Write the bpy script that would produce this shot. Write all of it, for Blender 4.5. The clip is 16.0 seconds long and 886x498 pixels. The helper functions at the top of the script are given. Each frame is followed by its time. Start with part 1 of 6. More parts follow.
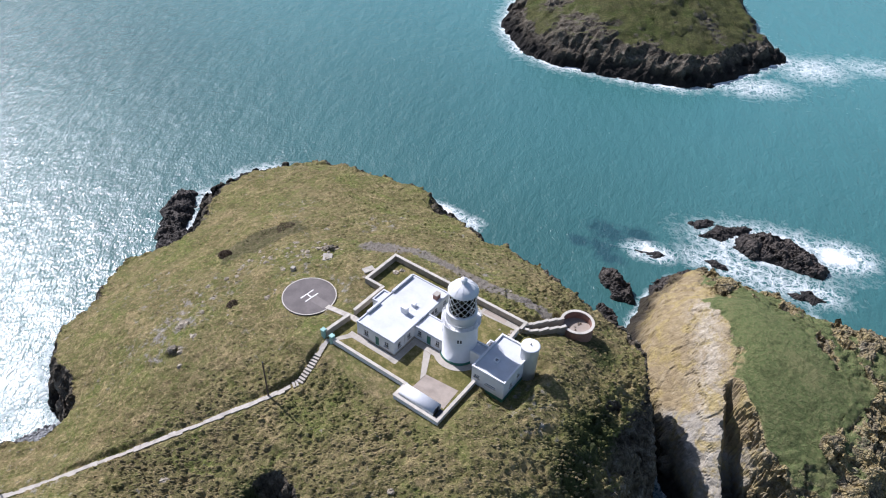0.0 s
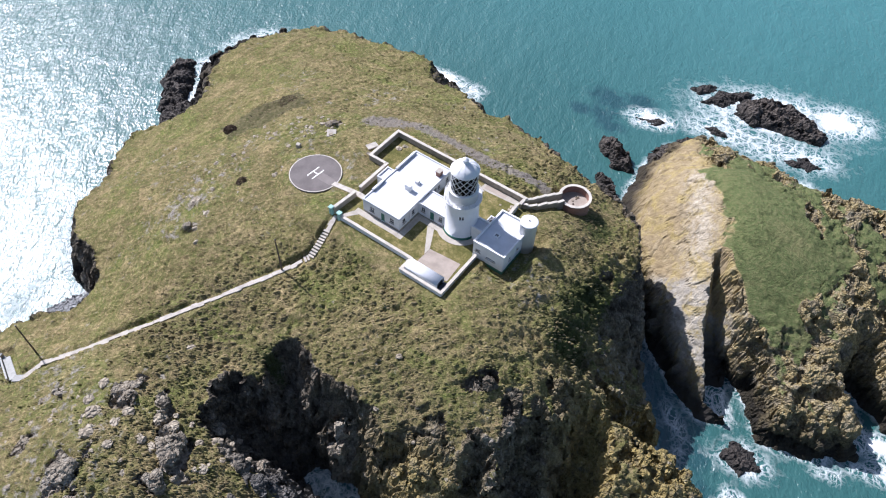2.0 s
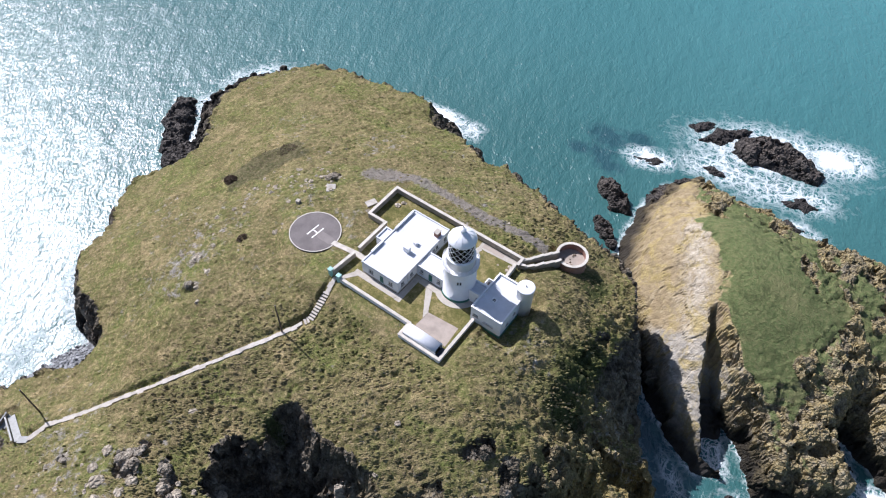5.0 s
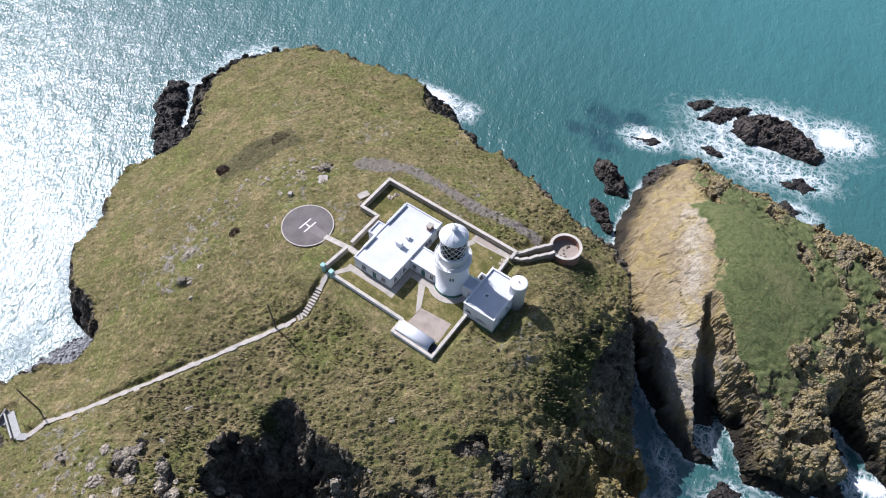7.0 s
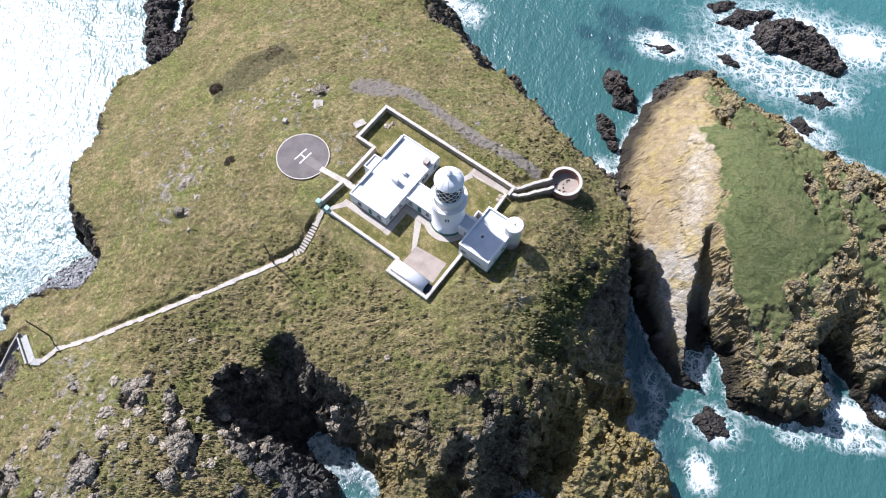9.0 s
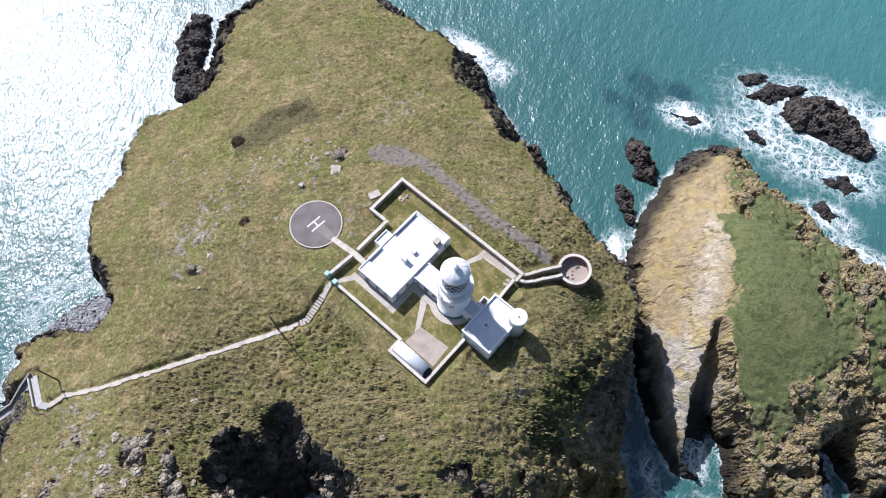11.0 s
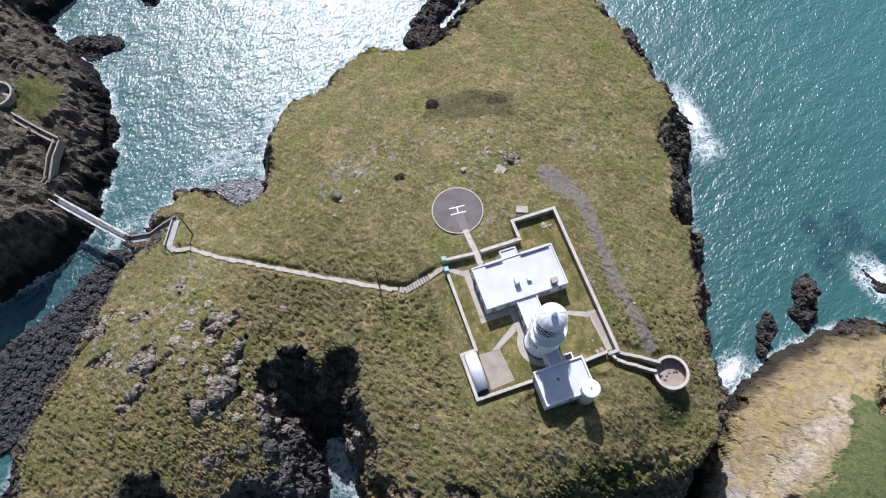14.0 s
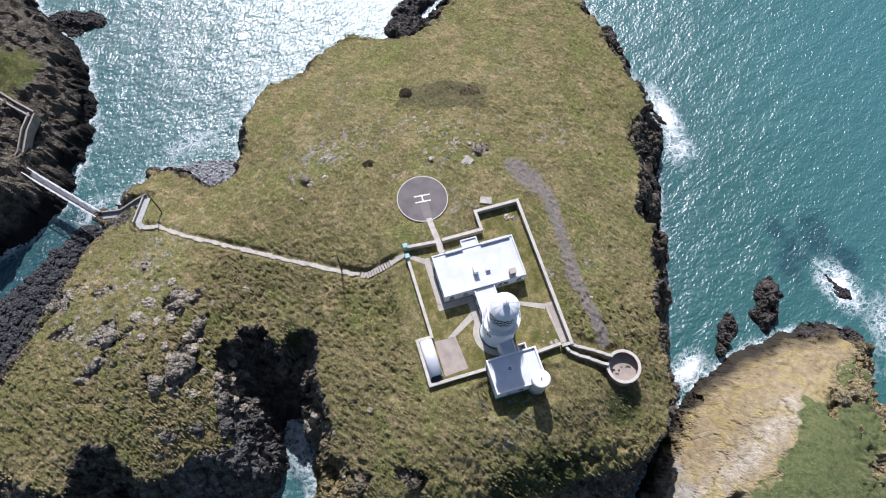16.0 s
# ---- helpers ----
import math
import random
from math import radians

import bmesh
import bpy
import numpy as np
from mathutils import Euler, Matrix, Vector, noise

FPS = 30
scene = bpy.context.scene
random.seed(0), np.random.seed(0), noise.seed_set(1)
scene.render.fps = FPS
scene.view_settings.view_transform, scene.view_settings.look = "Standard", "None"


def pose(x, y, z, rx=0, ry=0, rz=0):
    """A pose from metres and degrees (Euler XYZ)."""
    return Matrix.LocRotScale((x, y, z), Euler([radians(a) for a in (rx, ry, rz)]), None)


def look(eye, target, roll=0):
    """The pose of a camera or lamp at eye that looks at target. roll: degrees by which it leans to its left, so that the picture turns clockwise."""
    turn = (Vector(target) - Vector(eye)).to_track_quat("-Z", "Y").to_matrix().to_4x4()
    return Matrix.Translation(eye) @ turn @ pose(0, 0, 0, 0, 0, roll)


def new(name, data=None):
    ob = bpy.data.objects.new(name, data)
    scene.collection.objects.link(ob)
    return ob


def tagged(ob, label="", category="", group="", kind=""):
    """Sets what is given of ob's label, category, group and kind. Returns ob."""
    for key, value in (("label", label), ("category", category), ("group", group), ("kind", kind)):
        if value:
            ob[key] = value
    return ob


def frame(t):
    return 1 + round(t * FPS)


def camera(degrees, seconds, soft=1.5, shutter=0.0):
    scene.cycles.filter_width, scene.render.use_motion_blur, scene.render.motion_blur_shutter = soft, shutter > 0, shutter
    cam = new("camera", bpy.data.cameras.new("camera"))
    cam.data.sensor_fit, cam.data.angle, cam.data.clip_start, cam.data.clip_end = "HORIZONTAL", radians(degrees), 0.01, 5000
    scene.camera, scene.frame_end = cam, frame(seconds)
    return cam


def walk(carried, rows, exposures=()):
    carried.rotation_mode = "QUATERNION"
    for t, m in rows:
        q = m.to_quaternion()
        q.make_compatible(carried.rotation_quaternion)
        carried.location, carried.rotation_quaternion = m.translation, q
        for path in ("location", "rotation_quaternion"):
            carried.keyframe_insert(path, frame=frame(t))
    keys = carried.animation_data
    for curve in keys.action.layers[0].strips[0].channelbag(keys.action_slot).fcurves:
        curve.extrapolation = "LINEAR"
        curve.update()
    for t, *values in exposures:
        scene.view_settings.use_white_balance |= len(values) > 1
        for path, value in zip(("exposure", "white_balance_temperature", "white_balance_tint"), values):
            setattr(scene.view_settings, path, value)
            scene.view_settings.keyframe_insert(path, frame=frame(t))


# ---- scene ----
cam = camera(63.3, 16.0, 1.1)
PATH = [
    (0, (44.895, -71.217, 125.424), (44.016, -69.945, 124.155), 2.8),
    (0.5, (45.245, -71.622, 126.76), (44.45, -70.448, 125.35), 3.1),
    (1, (45.072, -71.686, 128.522), (44.36, -70.625, 126.983), 3.0),
    (1.5, (44.907, -71.535, 130.141), (44.204, -70.49, 128.587), 2.9),
    (2, (44.888, -71.703, 131.629), (44.182, -70.66, 130.076), 2.7),
    (2.5, (44.248, -70.838, 133.37), (43.542, -69.801, 131.812), 2.5),
    (3, (43.179, -69.534, 134.929), (42.474, -68.5, 133.368), 2.3),
    (3.5, (42.103, -67.805, 136.258), (41.397, -66.772, 134.698), 2.1),
    (4, (41.36, -66.564, 137.951), (40.656, -65.532, 136.389), 2.3),
    (6.5, (38.848, -60.593, 143.003), (38.146, -59.567, 141.437), 2.4),
    (7, (38.607, -59.081, 143.83), (37.947, -58.123, 142.203), 1.6),
    (7.5, (37.89, -56.67, 145.273), (37.347, -55.884, 143.516), 0.9),
    (8, (36.388, -53.397, 146.853), (35.907, -52.709, 145.038), 0.8),
    (8.5, (35.287, -50.605, 148.351), (34.799, -49.923, 146.535), 0.6),
    (9, (33.941, -47.366, 149.949), (33.446, -46.694, 148.131), 0.5),
    (11.5, (26.586, -31.59, 158.421), (26.006, -31.009, 156.597), 0.7),
    (12, (26.39, -29.369, 159.534), (25.749, -28.856, 157.711), 1.7),
    (12.5, (26.477, -28.038, 160.069), (25.789, -27.605, 158.242), 2.4),
    (13, (27.037, -27.654, 160.07), (26.3, -27.322, 158.241), 1.5),
    (13.5, (27.728, -27.309, 159.745), (26.968, -27.049, 157.913), 0.1),
    (14, (28.306, -27.172, 159.6), (27.548, -26.918, 157.767), -0.4),
    (14.5, (28.972, -26.768, 159.47), (28.22, -26.506, 157.635), 0.5),
    (15, (29.706, -25.63, 159.732), (28.962, -25.365, 157.894), 1.3),
    (15.5, (30.81, -23.717, 160.062), (30.068, -23.454, 158.223), 1.9),
    (16, (31.922, -21.321, 160.554), (31.182, -21.062, 158.714), 2.6),
]
walk(cam, [(t, look(eye, target, roll)) for t, eye, target, roll in PATH], [(t, stops, 6120, 14) for t, stops in ((0, 0.40), (1, 0.55), (3.5, 0.66), (7, 0.42), (9, 0.78), (11.5, 0.50), (14, 0.32), (16, 0.38))])

# world, sun, exposure
SUN_DIR = Vector((-0.70, 0.098, 0.705)).normalized()
world = bpy.data.worlds.new("sky")
scene.world = world
world.use_nodes = True
wt = world.node_tree
sky = wt.nodes.new("ShaderNodeTexSky")
sky.sky_type = "NISHITA"
sky.sun_disc = False
sky.sun_elevation = math.asin(SUN_DIR.z)
sky.sun_rotation = math.atan2(SUN_DIR.x, SUN_DIR.y)
wt.links.new(sky.outputs[0], wt.nodes["Background"].inputs[0])
wt.nodes["Background"].inputs[1].default_value = 0.088
sun = new("sun", bpy.data.lights.new("sun", "SUN"))
sun.data.energy = 5.0
sun.data.angle = radians(0.55)
sun.data.color = (1.0, 0.972, 0.98)
sun.matrix_world = look(SUN_DIR * 300, (0, 0, 0))


# ---- materials ----
class Mat:
    """Short hand for building a node material."""

    def __init__(self, name, rough=0.8, metal=0.0, spec=0.4):
        self.m = bpy.data.materials.new(name)
        self.m.use_nodes = True
        self.t = self.m.node_tree
        self.b = self.t.nodes["Principled BSDF"]
        self.b.inputs["Roughness"].default_value = rough
        self.b.inputs["Metallic"].default_value = metal
        self.b.inputs["Specular IOR Level"].default_value = spec
        self.geo = self.t.nodes.new("ShaderNodeNewGeometry")
        self.pos = self.geo.outputs["Position"]

    def n(self, kind, **props):
        node = self.t.nodes.new(kind)
        for k, v in props.items():
            node.inputs[k].default_value = v
        return node

    def link(self, a, b):
        self.t.links.new(a, b)

    def scaled(self, s):
        v = self.t.nodes.new("ShaderNodeVectorMath")
        v.operation = "MULTIPLY"
        v.inputs[1].default_value = s
        self.link(self.pos, v.inputs[0])
        return v.outputs[0]

    def along(self, degrees, s):
        """The place, turned about the vertical and then scaled."""
        r = self.t.nodes.new("ShaderNodeVectorRotate")
        r.rotation_type = "Z_AXIS"
        r.inputs["Angle"].default_value = radians(degrees)
        self.link(self.pos, r.inputs["Vector"])
        v = self.t.nodes.new("ShaderNodeVectorMath")
        v.operation = "MULTIPLY"
        v.inputs[1].default_value = s
        self.link(r.outputs[0], v.inputs[0])
        return v.outputs[0]

    def noise(self, scale, detail=4.0, rough=0.55, vec=None, out="Fac", distort=0.0):
        node = self.n("ShaderNodeTexNoise", Scale=scale, Detail=detail, Roughness=rough, Distortion=distort)
        self.link(vec or self.pos, node.inputs["Vector"])
        return node.outputs[out]

    def voronoi(self, scale, vec=None, feature="F1", out="Distance"):
        node = self.n("ShaderNodeTexVoronoi", Scale=scale)
        node.feature = feature
        self.link(vec or self.pos, node.inputs["Vector"])
        return node.outputs[out]

    def ramp(self, fac, *stops):
        node = self.t.nodes.new("ShaderNodeValToRGB")
        r = node.color_ramp
        while len(r.elements) < len(stops):
            r.elements.new(0.5)
        for e, (p, c) in zip(r.elements, stops):
            e.position = p
            e.color = (c, c, c, 1) if isinstance(c, (int, float)) else (*c, 1)
        self.link(fac, node.inputs[0])
        return node.outputs[0]

    def mix(self, fac, a, b, blend="MIX"):
        node = self.t.nodes.new("ShaderNodeMix")
        node.data_type = "RGBA"
        node.blend_type = blend
        for k, v in ((0, fac), (6, a), (7, b)):
            if isinstance(v, (int, float)):
                node.inputs[k].default_value = v if k == 0 else (v, v, v, 1)
            elif isinstance(v, tuple):
                node.inputs[k].default_value = (*v, 1)
            else:
                self.link(v, node.inputs[k])
        return node.outputs[2]

    def math(self, op, a, b=0.0, clamp=False):
        node = self.t.nodes.new("ShaderNodeMath")
        node.operation = op
        node.use_clamp = clamp
        for k, v in ((0, a), (1, b)):
            if isinstance(v, (int, float)):
                node.inputs[k].default_value = v
            else:
                self.link(v, node.inputs[k])
        return node.outputs[0]

    def attr(self, name):
        node = self.t.nodes.new("ShaderNodeAttribute")
        node.attribute_name = name
        return node.outputs["Fac"]

    def split(self, vec):
        node = self.t.nodes.new("ShaderNodeSeparateXYZ")
        self.link(vec, node.inputs[0])
        return node.outputs

    def color(self, c):
        if isinstance(c, tuple):
            self.b.inputs["Base Color"].default_value = (*c, 1)
        else:
            self.link(c, self.b.inputs["Base Color"])
        return self

    def rough(self, v):
        self.link(v, self.b.inputs["Roughness"])
        return self

    def bump(self, h, dist=0.05, strength=1.0, under=None):
        node = self.n("ShaderNodeBump", Strength=strength, Distance=dist)
        self.link(h, node.inputs["Height"])
        if under:
            self.link(under, node.inputs["Normal"])
        self.link(node.outputs[0], self.b.inputs["Normal"])
        return node.outputs[0]


def plain(name, c, rough=0.6, vary=0.12, scale=1.5, metal=0.0, relief=0.004):
    """A painted or weathered surface: colour with stains at two scales and fine relief."""
    m = Mat(name, rough, metal)
    dark = tuple(v * (1 - 2.2 * vary) for v in c)
    light = tuple(min(0.92, v * (1 + vary)) for v in c)
    big = m.ramp(m.noise(scale, 5.0, 0.6), (0.3, dark), (0.55, c), (0.8, light))
    m.color(m.mix(m.ramp(m.noise(scale * 11, 3.0), (0.35, 0.0), (0.7, 0.35)), big, dark))
    m.bump(m.noise(scale * 18, 3.0), relief)
    return m.m


white_paint = plain("white_paint", (0.69, 0.69, 0.70), 0.55, 0.05, 0.6)
roof_white = plain("roof_white", (0.55, 0.56, 0.59), 0.6, 0.07, 0.35)
stone_wall = plain("stone_wall", (0.34, 0.30, 0.25), 0.9, 0.16, 0.9, relief=0.03)
coping_white = plain("coping_white", (0.50, 0.46, 0.40), 0.8, 0.12, 0.8)
concrete = plain("concrete", (0.42, 0.38, 0.33), 0.9, 0.12, 0.8, relief=0.01)
pad_grey = plain("pad_grey", (0.155, 0.135, 0.13), 0.9, 0.14, 0.35, relief=0.01)
pad_patch = plain("pad_patch", (0.20, 0.175, 0.165), 0.9, 0.12, 0.6, relief=0.01)
pink_slab = plain("pink_slab", (0.35, 0.295, 0.25), 0.9, 0.12, 0.5, relief=0.01)
path_stone = plain("path_stone", (0.45, 0.41, 0.36), 0.95, 0.15, 0.9, relief=0.02)
mark_white = plain("mark_white", (0.72, 0.70, 0.66), 0.8, 0.1, 2.0)
green_paint = plain("green_paint", (0.04, 0.16, 0.12), 0.5, 0.1, 2.0)
gate_green = plain("gate_green", (0.30, 0.50, 0.46), 0.6, 0.1, 2.0)
dark_metal = plain("dark_metal", (0.05, 0.05, 0.055), 0.5, 0.1, 3.0, 0.6)
deck_grey = plain("deck_grey", (0.30, 0.30, 0.29), 0.8, 0.12, 1.5)
bridge_deck = plain("bridge_deck", (0.17, 0.17, 0.165), 0.85, 0.12, 1.5)
galvanised = plain("galvanised", (0.62, 0.62, 0.62), 0.45, 0.1, 2.0, 0.3)
tarmac_dark = plain("tarmac_dark", (0.06, 0.065, 0.08), 0.6, 0.1, 1.5)
brick_red = plain("brick_red", (0.30, 0.17, 0.13), 0.9, 0.15, 1.2, relief=0.02)
wood_pole = plain("wood_pole", (0.12, 0.09, 0.07), 0.85, 0.15, 2.0)


def glass_material(name, tint, rough=0.05):
    m = Mat(name, rough, 0.0, 0.6)
    m.color(m.ramp(m.noise(0.8, 3.0), (0.3, tuple(v * 0.6 for v in tint)), (0.7, tint)))
    return m.m


window_glass = glass_material("window_glass", (0.03, 0.035, 0.045))
scrub_brown = plain("scrub_brown", (0.115, 0.08, 0.055), 0.95, 0.2, 0.8)


def clear_glass():
    m = Mat("lamp_clear", 0.02, 0.0, 0.5)
    clear = m.t.nodes.new("ShaderNodeBsdfTransparent")
    gloss = m.t.nodes.new("ShaderNodeBsdfGlossy")
    gloss.inputs["Roughness"].default_value = 0.03
    fres = m.n("ShaderNodeFresnel", IOR=1.45)
    mixer = m.t.nodes.new("ShaderNodeMixShader")
    m.link(fres.outputs[0], mixer.inputs[0])
    m.link(clear.outputs[0], mixer.inputs[1])
    m.link(gloss.outputs[0], mixer.inputs[2])
    m.link(mixer.outputs[0], m.t.nodes["Material Output"].inputs[0])
    return m.m


lamp_clear = clear_glass()
lamp_glass = glass_material("lamp_glass", (0.10, 0.11, 0.115), 0.02)


def turf_material(name, straw, green, brown, bare=True, lichen=0.0, green_top=False):
    """Coastal turf on the flats, broken rock on the faces, black wet rock by the water."""
    m = Mat(name, 0.95, 0.0, 0.15)
    x, y, z = m.split(m.pos)
    big = m.noise(0.045, 4.0, 0.6)
    mid = m.noise(0.22, 5.0, 0.65)
    fine = m.noise(1.5, 5.0, 0.7)
    grit = m.noise(5.5, 3.0, 0.7)
    tuft = m.noise(0.9, 3.0, 0.6)
    grass = m.mix(m.ramp(mid, (0.35, 0.0), (0.55, 1.0)), straw, green)
    grass = m.mix(m.ramp(big, (0.44, 0.0), (0.64, 0.75)), grass, brown)
    lush = tuple(v * k for v, k in zip(green, (0.70, 1.0, 0.55)))
    grass = m.mix(m.ramp(m.noise(0.09, 6.0, 0.75, distort=0.6), (0.47, 0.0), (0.62, 0.8)), grass, lush)
    # darker growth in drifts and wind-laid streaks
    grass = m.mix(m.ramp(m.noise(0.11, 7.0, 0.75, distort=0.9), (0.50, 0.0), (0.60, 0.6)), grass, tuple(v * k for v, k in zip(brown, (0.52, 0.55, 0.42))))
    grass = m.mix(m.ramp(m.noise(0.55, 5.0, 0.75, distort=0.6), (0.55, 0.0), (0.64, 0.7)), grass, tuple(v * k for v, k in zip(green, (0.42, 0.46, 0.34))))
    grass = m.mix(m.ramp(m.noise(0.17, 6.0, 0.75, distort=0.7), (0.56, 0.0), (0.66, 0.65)), grass, tuple(min(1, v * 1.12) for v in straw))
    grass = m.mix(m.ramp(m.noise(0.33, 6.0, 0.72, distort=0.5), (0.47, 0.0), (0.62, 0.6)), grass, tuple(v * 0.55 for v in green))
    grass = m.mix(m.ramp(m.noise(0.9, 5.0, 0.7, m.along(-37, (0.8, 1.2, 1.0)), distort=0.4), (0.50, 0.0), (0.64, 0.55)), grass, tuple(v * 0.5 for v in brown))
    grass = m.mix(m.ramp(m.noise(2.6, 4.0, 0.7, m.along(-37, (0.7, 1.4, 1.0))), (0.54, 0.0), (0.68, 0.5)), grass, tuple(min(1, v * 1.25) for v in straw))
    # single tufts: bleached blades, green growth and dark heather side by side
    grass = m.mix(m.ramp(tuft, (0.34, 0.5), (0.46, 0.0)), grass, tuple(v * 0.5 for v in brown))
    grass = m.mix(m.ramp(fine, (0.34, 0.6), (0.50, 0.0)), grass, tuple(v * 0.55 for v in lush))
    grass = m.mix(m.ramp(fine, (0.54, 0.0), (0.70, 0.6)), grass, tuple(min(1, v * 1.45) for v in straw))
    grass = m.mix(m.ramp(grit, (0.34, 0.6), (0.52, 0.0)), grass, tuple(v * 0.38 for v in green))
    if green_top:
        grass = m.mix(m.ramp(fine, (0.42, 0.0), (0.62, 0.6)), green, straw)
        grass = m.mix(m.ramp(tuft, (0.36, 0.5), (0.48, 0.0)), grass, tuple(v * 0.5 for v in green))
        grass = m.mix(m.ramp(m.noise(0.16, 5.0, 0.7), (0.52, 0.0), (0.68, 0.6)), grass, straw)
        grass = m.mix(m.ramp(m.noise(0.28, 5.0, 0.7, distort=0.8), (0.50, 0.0), (0.64, 0.55)), grass, tuple(v * 0.5 for v in green))
    crack = m.voronoi(0.55, m.scaled((1.0, 1.0, 0.55)), "DISTANCE_TO_EDGE")
    crack2 = m.voronoi(1.6, m.scaled((1.0, 1.0, 0.6)), "DISTANCE_TO_EDGE")
    rnoise = m.noise(0.5, 6.0, 0.7)
    rock = m.ramp(rnoise, (0.28, (0.026 + 0.06 * lichen, 0.022 + 0.05 * lichen, 0.019 + 0.035 * lichen)), (0.42, (0.082 + 0.10 * lichen, 0.068 + 0.085 * lichen, 0.052 + 0.05 * lichen)), (0.56, (0.16 + 0.13 * lichen, 0.137 + 0.11 * lichen, 0.105 + 0.065 * lichen)), (0.74, (0.27 + 0.10 * lichen, 0.25 + 0.09 * lichen, 0.215 + 0.05 * lichen)))
    spots = m.noise(0.35, 5.0, 0.75, distort=0.5)
    lich = m.ramp(spots, (0.58 - 0.22 * lichen, 0.0), (0.74 - 0.22 * lichen, 0.35 + 0.6 * lichen))
    rock = m.mix(lich, rock, m.ramp(fine, (0.3, (0.18, 0.13, 0.055)), (0.5, (0.34, 0.265, 0.12)), (0.75, (0.47, 0.41, 0.27))))
    rock = m.mix(m.ramp(crack2, (0.0, 0.55), (0.10, 0.0)), rock, (0.03, 0.027, 0.024))
    if lichen > 0.5:
        zone = m.noise(0.085, 9.0, 0.68, distort=1.0)
        tan = m.ramp(rnoise, (0.28, (0.150, 0.113, 0.068)), (0.5, (0.24, 0.185, 0.108)), (0.75, (0.345, 0.285, 0.185)))
        grey = m.ramp(rnoise, (0.28, (0.14, 0.13, 0.115)), (0.5, (0.235, 0.22, 0.195)), (0.75, (0.37, 0.355, 0.325)))
        yellow = m.ramp(fine, (0.3, (0.22, 0.165, 0.06)), (0.7, (0.37, 0.30, 0.135)))
        bed = m.mix(m.ramp(m.math("ADD", m.attr("grey"), m.math("MULTIPLY", zone, 0.5)), (0.5, 0.0), (0.85, 0.9)), tan, grey)
        bed = m.mix(m.math("MULTIPLY", m.attr("band"), m.ramp(m.noise(0.6, 4.0, 0.7), (0.35, 0.2), (0.55, 0.9))), bed, m.ramp(fine, (0.3, (0.25, 0.215, 0.16)), (0.6, (0.44, 0.395, 0.32))))
        bed = m.mix(m.ramp(m.noise(0.22, 7.0, 0.75, distort=0.7), (0.48, 0.0), (0.60, 0.8)), bed, yellow)
        streak = m.noise(0.45, 5.0, 0.65, m.along(-24.8, (1.4, 0.4, 0.8)), distort=0.6)
        bed = m.mix(m.ramp(streak, (0.33, 0.35), (0.42, 0.0)), bed, (0.10, 0.082, 0.055))
        bed = m.mix(m.ramp(crack, (0.0, 0.25), (0.03, 0.0)), bed, (0.06, 0.052, 0.04))
        rock = m.mix(m.attr("bed"), rock, bed)
    # weed and wet on the lowest rock, with an uneven upper edge
    wet = m.math("ADD", z, m.math("MULTIPLY", m.noise(0.25, 4.0), -6.0 if lichen < 0.5 else -5.0))
    # on the headland the dark reaches higher, painting in shade of the relief
    rock = m.mix(m.ramp(m.math("MULTIPLY", wet, 0.1), (0.0, 0.92), (0.30 if lichen < 0.5 else 0.50, 0.0)), rock, (0.016, 0.015, 0.015))
    nz = m.split(m.geo.outputs["Normal"])[2]
    steep = m.math("SUBTRACT", m.math("ADD", m.attr("rock"), m.math("MULTIPLY", m.noise(0.30, 5.0, 0.7), 0.75)), m.math("MULTIPLY", nz, 0.62))
    mask = m.ramp(steep, (0.24, 0.0), (0.40, 1.0))
    colour = m.mix(mask, grass, rock)
    if bare:
        # small pale outcrops and worn gravel
        gold = m.math("MULTIPLY", m.attr("golden"), m.ramp(m.noise(0.4, 5.0, 0.7), (0.28, 0.0), (0.5, 1.0)))
        colour = m.mix(m.math("MULTIPLY", gold, mask), colour, m.ramp(fine, (0.3, (0.15, 0.115, 0.045)), (0.55, (0.30, 0.235, 0.095)), (0.8, (0.42, 0.37, 0.24))))
        colour = m.mix(m.math("MULTIPLY", m.math("MULTIPLY", m.attr("pale"), mask), m.ramp(rnoise, (0.34, 0.1), (0.52, 0.9))), colour, m.ramp(fine, (0.28, (0.15, 0.125, 0.095)), (0.5, (0.33, 0.285, 0.225)), (0.75, (0.50, 0.445, 0.36))))
        out = m.ramp(m.math("MULTIPLY", m.noise(0.55, 4.0, 0.7), m.attr("stony")), (0.40, 0.0), (0.50, 1.0))
        colour = m.mix(out, colour, m.ramp(fine, (0.3, (0.16, 0.14, 0.12)), (0.7, (0.42, 0.39, 0.34))))
        colour = m.mix(m.ramp(m.math("ADD", m.attr("gravel"), m.math("ADD", m.math("MULTIPLY", mid, 0.6), m.math("MULTIPLY", fine, 0.5))), (0.92, 0.0), (1.2, 0.8)), colour, m.ramp(grit, (0.3, (0.14, 0.12, 0.11)), (0.7, (0.30, 0.27, 0.25))))
        colour = m.mix(m.ramp(m.math("ADD", m.attr("scrub"), m.math("MULTIPLY", fine, 0.7)), (0.85, 0.0), (1.15, 0.9)), colour, m.ramp(grit, (0.35, (0.020, 0.030, 0.010)), (0.65, (0.060, 0.075, 0.022))))
        colour = m.mix(m.math("MULTIPLY", m.attr("slate"), mask), colour, m.ramp(rnoise, (0.3, (0.028, 0.027, 0.027)), (0.5, (0.105, 0.099, 0.092)), (0.72, (0.25, 0.235, 0.215))))
